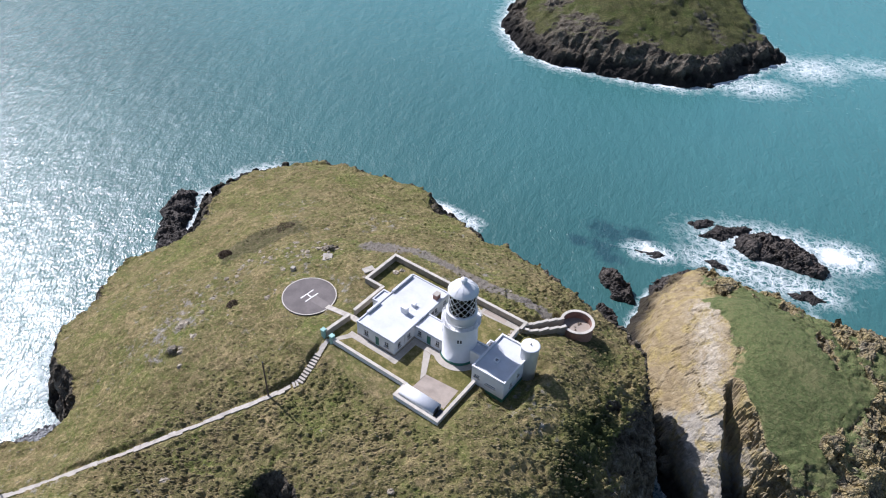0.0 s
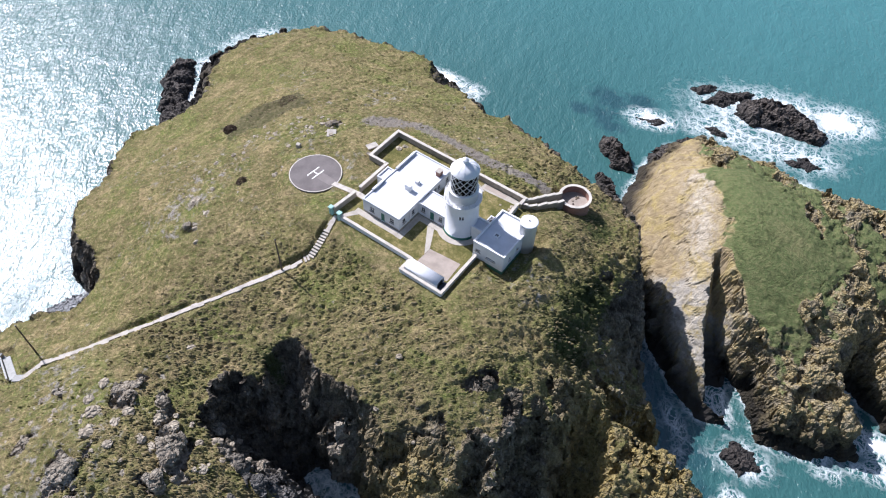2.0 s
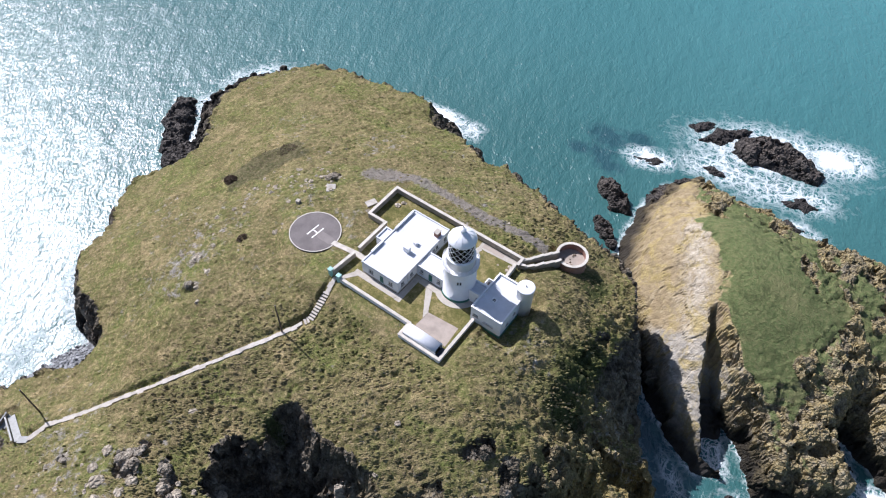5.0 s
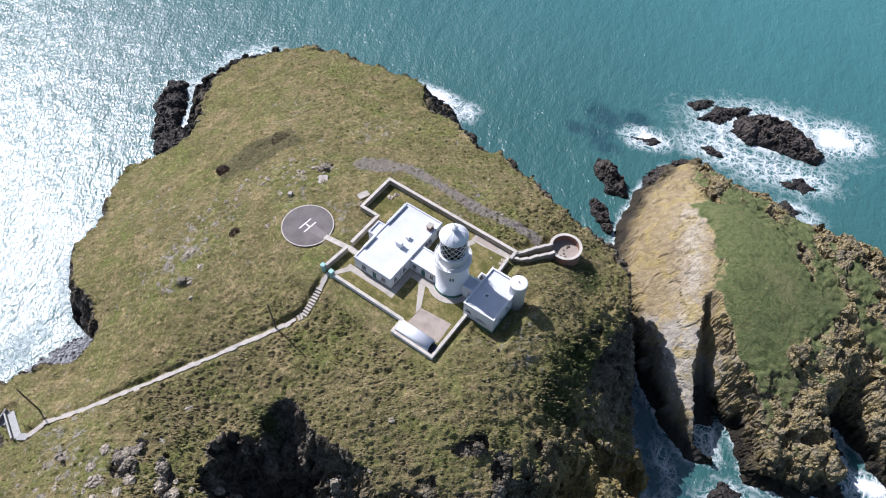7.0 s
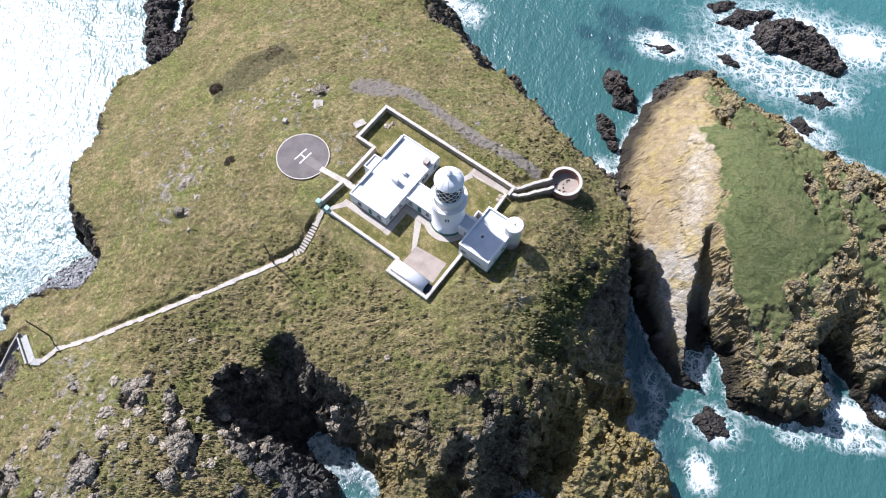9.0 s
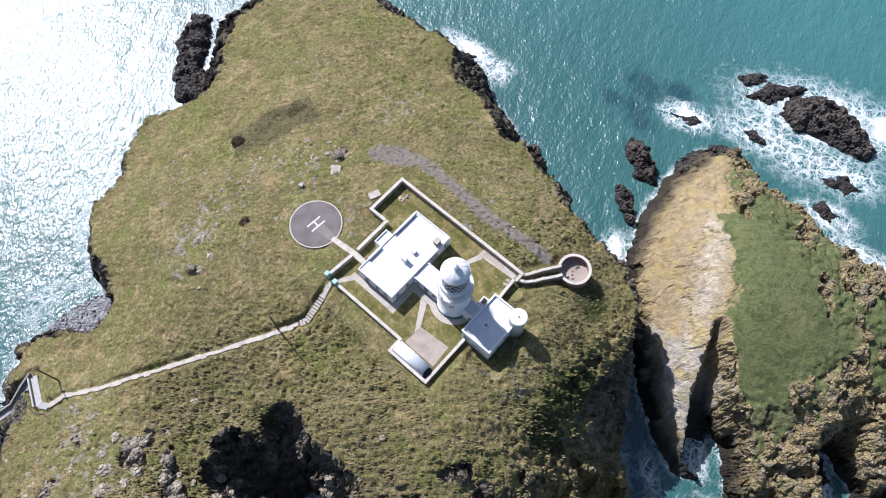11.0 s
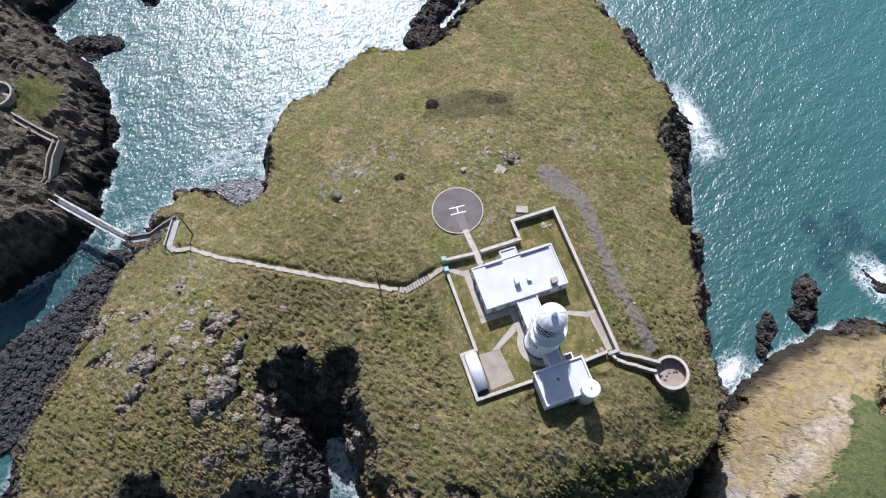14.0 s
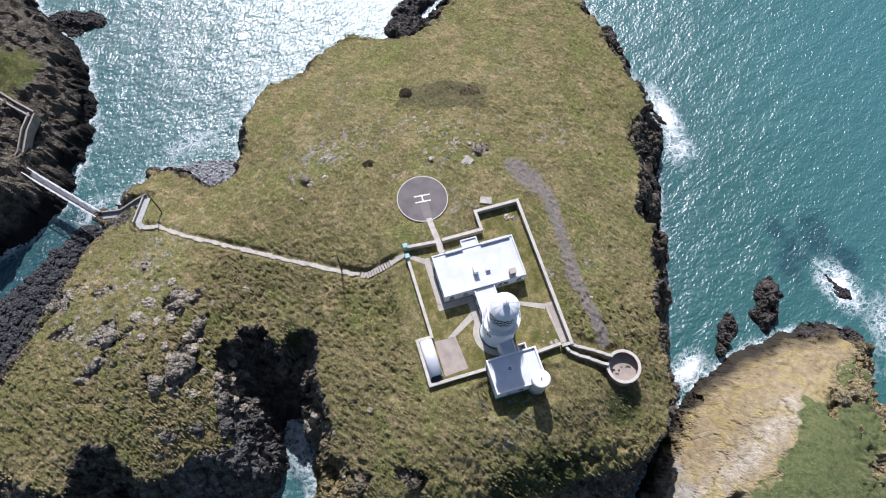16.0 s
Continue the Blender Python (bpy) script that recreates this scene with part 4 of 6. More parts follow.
craggy("reef_rock", [(11, 70), (17, 74), (20, 86), (18, 89), (13, 86), (9, 77)], 3.2, dark_rock, "flat black ledge at the foot of the headland", REEF, seed=7)
craggy("reef_rock", [(57.3, 8.2), (62.5, 6), (66, 9.5), (63, 12), (58.5, 12.5)], 1.2, dark_rock, "brown rock awash in the channel", REEF, seed=8)
craggy("reef_rock", [(42, 88), (47, 87), (48, 90), (43, 91)], 1.0, dark_rock, "small rock awash below the headland", REEF, seed=9)
SHORE = "black rocks on the island shore"
craggy("shore_rock", [(-100, 4.5), (-95.5, 7.5), (-94.5, 12), (-99, 14.5), (-104, 18), (-109, 24), (-114, 30), (-119, 27), (-115, 18), (-107, 9)], 2.3, dark_rock, "black rock spur running along the shore", SHORE, seed=11)
craggy("shore_rock", [(-111, 38), (-108, 37), (-107, 43), (-111, 43)], 1.6, dark_rock, "black shore rock in the surf", SHORE, seed=12)
craggy("shore_rock", [(-107, 47), (-103, 47), (-101, 54), (-105, 53)], 1.9, dark_rock, "black shore rock in the surf", SHORE, seed=13)
craggy("shore_rock", [(-85, 62), (-72, 63), (-69, 66.5), (-84, 66)], 2.4, dark_rock, "black ledge below the turf", SHORE, seed=14)
craggy("shore_rock", [(-60, 64), (-52, 65), (-50, 68), (-59, 68)], 2.0, dark_rock, "black ledge below the turf", SHORE, seed=15)
craggy("shore_rock", [(-133, -83), (-128, -86), (-121, -76), (-123, -68), (-128, -69)], 2.2, dark_rock, "flat black rock off the mainland shore", SHORE, seed=16)
craggy("shore_rock", [(-150, -66), (-140, -62), (-134, -58), (-140, -54), (-152, -56)], 3.0, dark_rock, "black rock point on the mainland shore", SHORE, seed=18)


# ---- the sea ----
def graded(lo, hi, step, reach):
    inner = np.arange(lo, hi + step, step)
    d = step
    a, b = inner[0], inner[-1]
    left, right = [], []
    while b < reach:
        d *= 1.35
        a, b = a - d, b + d
        left.insert(0, a)
        right.append(b)
    return np.r_[left, inner, right]


def sea_sheet():
    xs, ys = graded(-175, 132, 1.0, 3500), graded(-130, 330, 1.0, 3500)
    gx, gy = np.meshgrid(xs, ys)
    foam, shoal_shade = np.zeros_like(gx), np.zeros_like(gx)
    surf = lambda poly, reach, power: power * np.exp(-np.maximum(-coast_distance(gx, gy, np.c_[np.array(poly, float)[:, :2], np.ones(len(poly))])[0], 0) / reach)
    patch = lambda cx, cy, rx, ry, turn=0.0: np.exp(-((((gx - cx) * math.cos(turn) + (gy - cy) * math.sin(turn)) / rx) ** 2 + ((-(gx - cx) * math.sin(turn) + (gy - cy) * math.cos(turn)) / ry) ** 2))
    main_surf = surf(MAIN, 1.8, 0.72)
    # the exposed west and north shores break more than the sheltered east
    foam = np.maximum(foam, main_surf * (0.42 + 0.58 * blend(-gx, 40, 80)))
    foam = np.maximum(foam, surf(HEAD, 0.9, 0.5))
    foam = np.maximum(foam, surf(FAR, 3.5, 0.78))
    foam = np.maximum(foam, surf(WESTLAND, 1.5, 0.5))
    for cx, cy, rx, ry, turn, power in (
        (30, 113, 21, 10, 0.35, 0.82), (46, 121, 10, 7, 0.5, 0.9), (22, 98, 14, 6, 0.2, 0.62), (4, 90, 7, 4, 0.3, 0.85), (36, 100, 16, 8, 0.4, 0.52), (60, 84, 14, 3.5, 0.1, 0.7),
        (62, 9.5, 6, 4.2, 0.3, 0.56), (86, 24, 9, 2.5, 0.5, 0.66), (48, 9, 6, 2, -0.7, 0.42), (64.4, -0.6, 2.6, 3.8, 0.75, 1.02), (51, 4, 1.4, 6, 0.75, 0.34), (84, 29, 7, 3, 0.4, 0.9), (44, 101, 9, 6, 0.3, 0.62), (46, 88, 7, 4, 0.2, 0.75), (-6, 212, 16, 9, 0.6, 0.62), (8, 245, 16, 12, 0.9, 0.62),
        (-52, 69, 9, 3, 0.0, 0.9), (-43, 68, 4, 4, 0.0, 0.7), (12, 46, 3, 5, 0.5, 0.9), (-100, 18, 5, 9, 0.8, 0.85), (-106, 48, 6, 10, -0.6, 0.8), (-86, -32, 4, 6, 0.6, 0.65),
        (-79, -52, 3, 7, 0.2, 0.4), (-66, -78, 4, 6, 0.7, 0.35), (30, 265, 30, 10, 0.5, 0.42), (76, 17, 4, 2, 0.3, 0.45), (55, 17, 2, 4, 0.5, 0.5),
    ):
        foam = np.maximum(foam, power * patch(cx, cy, rx, ry, turn))
    # dark shoals, then painted shade down the channel, clefts, strait and gully
    for cx, cy, r in ((-8, 84, 4), (-14, 82, 3), (-4, 80, 3.5), (-10, 91, 5), (-2, 95, 4), (37, 19, 4), (42, 13, 5), (47, 8, 5), (51.5, 4, 5), (51, 23, 3), (74, 31, 4), (-64, -84, 6), (-60, -92, 6), (-56, -100, 7), (8, -43, 3), (56, -2, 4)):
        shoal_shade = np.maximum(shoal_shade, 1.25 * patch(cx, cy, r * 1.5, r))
    # the same darkening along the island's shores, fading out westwards
    shoal_shade = np.maximum(shoal_shade, 0.8 * surf(MAIN, 4.0, 1.0) * blend(gx, -70, -40))
    ny, nx = gx.shape
    idx = np.arange(nx * ny).reshape(ny, nx)
    quads = np.stack([idx[:-1, :-1], idx[:-1, 1:], idx[1:, 1:], idx[1:, :-1]], -1).reshape(-1, 4)
    me = bpy.data.meshes.new("sea")
    me.vertices.add(nx * ny)
    me.vertices.foreach_set("co", np.stack([gx, gy, np.zeros_like(gx)], -1).ravel())
    me.loops.add(quads.size)
    me.loops.foreach_set("vertex_index", quads.ravel().astype(np.int32))
    me.polygons.add(len(quads))
    me.polygons.foreach_set("loop_start", np.arange(0, quads.size, 4, dtype=np.int32))
    for key, field in (("foam", foam), ("shoal_shade", shoal_shade)):
        me.attributes.new(key, "FLOAT", "POINT").data.foreach_set("value", field.ravel().astype(np.float32))
    me.update(calc_edges=True)
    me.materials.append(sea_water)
    return tagged(new("water", me), "teal green sea with white surf round the rocks", "sea", kind="structure")


sea_sheet()


# ---- building blocks ----
ORIGIN = {}


def thing(name, at, label, category, group="", kind=""):
    """An empty at the base of a thing; its parts are made in world coordinates."""
    ob = new(name)
    ob.location = at
    ob.empty_display_size = 0.3
    ORIGIN[ob.name] = Vector(at)
    return tagged(ob, label, category, group, kind)


def part(name, bm, mat, parent, label="", smooth=False):
    me = bpy.data.meshes.new(name)
    root = ORIGIN[parent.name]
    bmesh.ops.recalc_face_normals(bm, faces=bm.faces)
    for v in bm.verts:
        v.co -= root
    for f in bm.faces:
        f.smooth = smooth
    bm.to_mesh(me)
    bm.free()
    me.materials.append(mat)
    ob = new(name, me)
    ob.parent = parent
    ORIGIN[ob.name] = root
    if label:
        ob["label"] = label
    return ob


def lone(name, bm, mat, at, label, category, group="", kind="", smooth=False):
    """A thing of one mesh, with its origin at the place given."""
    me = bpy.data.meshes.new(name)
    bmesh.ops.recalc_face_normals(bm, faces=bm.faces)
    for v in bm.verts:
        v.co -= Vector(at)
    for f in bm.faces:
        f.smooth = smooth
    bm.to_mesh(me)
    bm.free()
    me.materials.append(mat)
    ob = new(name, me)
    ob.location = at
    ORIGIN[ob.name] = Vector(at)
    return tagged(ob, label, category, group, kind)


def box(bm, x0, x1, y0, y1, z0, z1, bevel=0.0):
    m = Matrix.Translation(((x0 + x1) / 2, (y0 + y1) / 2, (z0 + z1) / 2)) @ Matrix.Diagonal((abs(x1 - x0), abs(y1 - y0), abs(z1 - z0), 1))
    made = bmesh.ops.create_cube(bm, size=1, matrix=m)["verts"]
    if bevel:
        edges = list({e for v in made for e in v.link_edges})
        bmesh.ops.bevel(bm, geom=edges, offset=bevel, segments=1, affect="EDGES")
    return bm


def beam(bm, a, b, w, h=None):
    """A straight bar of rectangular section from a to b."""
    a, b = Vector(a), Vector(b)
    d = b - a
    turn = d.to_track_quat("Z", "Y").to_matrix().to_4x4()
    m = Matrix.Translation((a + b) / 2) @ turn @ Matrix.Diagonal((w, h or w, d.length, 1))
    bmesh.ops.create_cube(bm, size=1, matrix=m)
    return bm


def rod(bm, a, b, r, n=8, r2=None):
    a, b = Vector(a), Vector(b)
    d = b - a
    m = Matrix.Translation((a + b) / 2) @ d.to_track_quat("Z", "Y").to_matrix().to_4x4()
    bmesh.ops.create_cone(bm, segments=n, radius1=r, radius2=r if r2 is None else r2, depth=d.length, cap_ends=True, matrix=m)
    return bm


def turned(bm, profile, at=(0, 0), n=40):
    """A shape turned about a vertical axis from (radius, height) pairs."""
    rings = []
    for r, z in profile:
        rings.append([bm.verts.new((at[0] + r * math.cos(2 * math.pi * i / n), at[1] + r * math.sin(2 * math.pi * i / n), z)) for i in range(n)])
    for a, b in zip(rings, rings[1:]):
        for i in range(n):
            bm.faces.new((a[i], a[(i + 1) % n], b[(i + 1) % n], b[i]))
    bm.faces.new(rings[0])
    bm.faces.new(rings[-1])
    return bm


def ring(bm, at, r0, r1, z0, z1, n=40, start=0.0, turn=360.0):
    """A ring wall, whole or open."""
    whole = turn >= 360
    count = n if whole else n + 1
    cols = []
    for i in range(count):
        a = radians(start + turn * i / n)
        c, s = math.cos(a), math.sin(a)
        cols.append([bm.verts.new((at[0] + r * c, at[1] + r * s, z)) for r, z in ((r0, z0), (r1, z0), (r1, z1), (r0, z1))])
    for i in range(n):
        a, b = cols[i], cols[(i + 1) % count]
        for k in range(4):
            bm.faces.new((a[k], b[k], b[(k + 1) % 4], a[(k + 1) % 4]))
    if not whole:
        bm.faces.new(cols[0])
        bm.faces.new(cols[-1])
    return bm


def wall_frame(a, b):
    a, b = Vector((*a, 0)), Vector((*b, 0))
    along = (b - a).normalized()
    return a, along, Vector((along.y, -along.x, 0)), (b - a).length


def wall_panel(bm, a, b, z0, z1, thick, holes=(), start=0.0):
    """A wall from a to b, its outer face on that line and to the right of it, with rectangular holes (u0, u1, z0, z1)."""
    o, along, out, length = wall_frame(a, b)
    us = sorted({start, length, *(v for h in holes for v in h[:2])})
    zs = sorted({z0, z1, *(v for h in holes for v in h[2:])})
    for u0, u1 in zip(us, us[1:]):
        for w0, w1 in zip(zs, zs[1:]):
            if any(h[0] <= (u0 + u1) / 2 <= h[1] and h[2] <= (w0 + w1) / 2 <= h[3] for h in holes):
                continue
            c = o + along * (u0 + u1) / 2 - out * thick / 2
            m = Matrix.Translation((c.x, c.y, (w0 + w1) / 2)) @ Matrix(((along.x, -out.x, 0, 0), (along.y, -out.y, 0, 0), (0, 0, 1, 0), (0, 0, 0, 1))) @ Matrix.Diagonal((u1 - u0, thick, w1 - w0, 1))
            bmesh.ops.create_cube(bm, size=1, matrix=m)
    return bm


def slab_at(bm, o, along, out, u0, u1, d0, d1, z0, z1):
    """A block set against a wall: u along it, d outwards."""
    c = o + along * (u0 + u1) / 2 + out * (d0 + d1) / 2
    m = Matrix.Translation((c.x, c.y, (z0 + z1) / 2)) @ Matrix(((along.x, -out.x, 0, 0), (along.y, -out.y, 0, 0), (0, 0, 1, 0), (0, 0, 0, 1))) @ Matrix.Diagonal((u1 - u0, d1 - d0, z1 - z0, 1))
    bmesh.ops.create_cube(bm, size=1, matrix=m)
    return bm


def fit_window(parent, a, b, hole, sill=True, bars=True):
    o, along, out, _ = wall_frame(a, b)
    u0, u1, z0, z1 = hole
    bm = bmesh.new()
    for p in ((u0, u0 + 0.08, z0, z1), (u1 - 0.08, u1, z0, z1), (u0 + 0.08, u1 - 0.08, z0, z0 + 0.08), (u0 + 0.08, u1 - 0.08, z1 - 0.08, z1)):
        slab_at(bm, o, along, out, p[0], p[1], -0.16, -0.08, p[2], p[3])
    if bars:
        slab_at(bm, o, along, out, u0 + 0.08, u1 - 0.08, -0.15, -0.09, (z0 + z1) / 2 - 0.03, (z0 + z1) / 2 + 0.03)
        slab_at(bm, o, along, out, (u0 + u1) / 2 - 0.025, (u0 + u1) / 2 + 0.025, -0.15, -0.09, z0 + 0.08, z1 - 0.08)
    win = part("window", bm, white_paint, parent, "white sash window frame")
    part("pane", slab_at(bmesh.new(), o, along, out, u0 + 0.08, u1 - 0.08, -0.13, -0.11, z0 + 0.08, z1 - 0.08), window_glass, win, "dark window pane")
    if sill:
        part("sill", slab_at(bmesh.new(), o, along, out, u0 - 0.1, u1 + 0.1, -0.1, 0.1, z0 - 0.1, z0), concrete, win)
    return win


def fit_door(parent, a, b, hole):
    o, along, out, _ = wall_frame(a, b)
    u0, u1, z0, z1 = hole
    bm = bmesh.new()
    for p in ((u0, u0 + 0.07, z0, z1), (u1 - 0.07, u1, z0, z1), (u0 + 0.07, u1 - 0.07, z1 - 0.07, z1)):
        slab_at(bm, o, along, out, p[0], p[1], -0.16, -0.06, p[2], p[3])
    door = part("door", slab_at(bmesh.new(), o, along, out, u0 + 0.07, u1 - 0.07, -0.13, -0.09, z0, z1 - 0.07), green_paint, parent, "dark green panelled door")
    part("door_frame", bm, white_paint, door)
    panels = bmesh.new()
    mid = (u0 + u1) / 2
    for lo, hi in ((z0 + 0.2, z0 + 0.9), (z0 + 1.1, z1 - 0.25)):
        slab_at(panels, o, along, out, u0 + 0.17, mid - 0.05, -0.09, -0.07, lo, hi)
        slab_at(panels, o, along, out, mid + 0.05, u1 - 0.17, -0.09, -0.07, lo, hi)
    part("door_panel", panels, green_paint, door)
    return door


def ground_z(x, y):
    """The height of the island's turf at a place."""
    xs, ys, z = GRIDS["ground"]
    u = min(max((x - xs[0]) / (xs[1] - xs[0]), 0), len(xs) - 1.001)
    v = min(max((y - ys[0]) / (ys[1] - ys[0]), 0), len(ys) - 1.001)
    i, j = int(u), int(v)
    u, v = u - i, v - j
    return float((z[j, i] * (1 - u) + z[j, i + 1] * u) * (1 - v) + (z[j + 1, i] * (1 - u) + z[j + 1, i + 1] * u) * v)


# ---- lighthouse ----
def lighthouse():
    base, tx, ty = LAWN, -1.0, 1.6
    th = thing("lighthouse", (0, 0, base), "tall round white lighthouse with lattice lantern and domed roof", "lighthouse")
    shaft = part("shaft", turned(bmesh.new(), [(3.25, base - 0.6), (3.18, base + 0.55), (3.12, base + 0.56), (2.94, base + 7.85), (2.98, base + 7.95), (3.06, base + 8.1)], n=56), white_paint, th, "white rendered round shaft", True)
    part("base_band", ring(bmesh.new(), (0, 0), 3.1, 3.29, base - 0.6, base + 0.5, 56), green_paint, shaft, "dark green painted plinth")
    part("gallery", turned(bmesh.new(), [(2.9, base + 8.1), (3.38, base + 8.12), (3.38, base + 8.3), (2.4, base + 8.34)], n=56), white_paint, th, "projecting gallery deck")
    for i in range(20):
        a = 2 * math.pi * i / 20
        c, s = 3.30 * math.cos(a), 3.30 * math.sin(a)
        part("rail_post", rod(bmesh.new(), (c, s, base + 8.3), (c, s, base + 9.35), 0.035, 6), galvanised, th)
    for z in (8.65, 9.0, 9.35):
        part("rail", ring(bmesh.new(), (0, 0), 3.275, 3.325, base + z - 0.025, base + z + 0.025, 56), galvanised, th)
    part("lantern_wall", turned(bmesh.new(), [(2.58, base + 8.3), (2.56, base + 10.23), (2.66, base + 10.28), (2.66, base + 10.4), (2.4, base + 10.43)], n=56), white_paint, th, "white drum below the glazing", True)
    z0, z1, r = base + 10.4, base + 14.6, 2.34
    part("glazing", ring(bmesh.new(), (0, 0), 2.24, 2.26, z0, z1, 48), lamp_clear, th, "clear curved lantern glass")
    n = 12
    for sgn in (1, -1):
        for i in range(n):
            bm = bmesh.new()
            steps = 6
            pts = [Vector((r * math.cos(2 * math.pi * (i + sgn * 3.0 * k / steps) / n), r * math.sin(2 * math.pi * (i + sgn * 3.0 * k / steps) / n), z0 + (z1 - z0) * k / steps)) for k in range(steps + 1)]
            for p, q in zip(pts, pts[1:]):
                rod(bm, p, q, 0.045, 6)
            part("glazing_bar", bm, white_paint, th)
    lens = part("lens", turned(bmesh.new(), [(0.5, z0), (0.55, z0 + 0.4), (0.95, z0 + 0.9), (1.05, z0 + 1.5), (0.95, z0 + 2.2), (0.5, z0 + 2.8), (0.3, z0 + 3.0)], n=32), lamp_glass, th, "stacked glass lens", True)
    for k in range(7):
        z = z0 + 0.7 + 0.26 * k
        part("prism", ring(bmesh.new(), (0, 0), 1.0, 1.12 - 0.03 * abs(k - 3), z, z + 0.12, 32), lamp_glass, lens)
    part("lens_table", turned(bmesh.new(), [(0.9, z0 - 0.1), (0.9, z0 + 0.02)], n=24), dark_metal, th)
    dome = part("dome", turned(bmesh.new(), [(2.36, z1), (2.46, z1 + 0.05), (2.46, z1 + 0.30), (2.36, z1 + 0.42), (2.14, z1 + 0.72), (1.85, z1 + 1.05), (1.35, z1 + 1.35), (0.8, z1 + 1.6), (0.45, z1 + 1.72)], n=48), white_paint, th, "white ribbed dome roof", True)
    for k in range(12):
        a = 2 * math.pi * k / 12
        bm = bmesh.new()
        for (ra, za), (rb, zb) in zip(((2.36, 0.42), (1.85, 1.05), (1.35, 1.35)), ((1.85, 1.05), (1.35, 1.35), (0.5, 1.70))):
            beam(bm, (ra * math.cos(a), ra * math.sin(a), z1 + za + 0.02), (rb * math.cos(a), rb * math.sin(a), z1 + zb + 0.02), 0.07)
        part("roof_rib", bm, white_paint, dome)
    part("cornice", ring(bmesh.new(), (0, 0), 2.36, 2.55, z1 + 0.02, z1 + 0.2, 48), white_paint, dome)
    part("vent", turned(bmesh.new(), [(0.45, z1 + 1.66), (0.45, z1 + 2.25), (0.58, z1 + 2.3), (0.58, z1 + 2.45), (0.3, z1 + 2.7), (0.1, z1 + 2.8)], n=20), white_paint, dome, "round roof ventilator")
    part("wind_vane", beam(beam(bmesh.new(), (0, 0, z1 + 2.75), (0, 0, z1 + 3.3), 0.05), (-0.35, 0.1, z1 + 3.2), (0.35, -0.1, z1 + 3.2), 0.04), dark_metal, dome)
    # the small paired windows of the shaft
    for az in (-58, 122, -148):
        a = radians(az)
        out = Vector((math.cos(a), math.sin(a), 0))
        side = Vector((-out.y, out.x, 0))
        rad = 2.99
        frame_bm, pane_bm = bmesh.new(), bmesh.new()
        for k in (-0.24, 0.24):
            c = out * rad + side * k + Vector((0, 0, base + 5.6))
            m = Matrix.Translation(c) @ Matrix(((side.x, out.x, 0, 0), (side.y, out.y, 0, 0), (0, 0, 1, 0), (0, 0, 0, 1)))
            bmesh.ops.create_cube(pane_bm, size=1, matrix=m @ Matrix.Diagonal((0.26, 0.14, 0.75, 1)))
            bmesh.ops.create_cube(frame_bm, size=1, matrix=m @ Matrix.Diagonal((0.34, 0.10, 0.83, 1)))
        c = out * (rad + 0.06) + Vector((0, 0, base + 5.12))
        m = Matrix.Translation(c) @ Matrix(((side.x, out.x, 0, 0), (side.y, out.y, 0, 0), (0, 0, 1, 0), (0, 0, 0, 1)))
        bmesh.ops.create_cube(frame_bm, size=1, matrix=m @ Matrix.Diagonal((0.95, 0.2, 0.1, 1)))
        win = part("window", frame_bm, white_paint, th, "small paired lancet window")
        part("pane", pane_bm, window_glass, win)
    th.location = (tx, ty, base)
    return th


lighthouse()


def parapet(bm, x0, x1, y0, y1, z0, z1, t=0.28):
    box(bm, x0, x1, y0, y0 + t, z0, z1)
    box(bm, x0, x1, y1 - t, y1, z0, z1)
    box(bm, x0, x0 + t, y0 + t, y1 - t, z0, z1)
    box(bm, x1 - t, x1, y0 + t, y1 - t, z0, z1)
    return bm


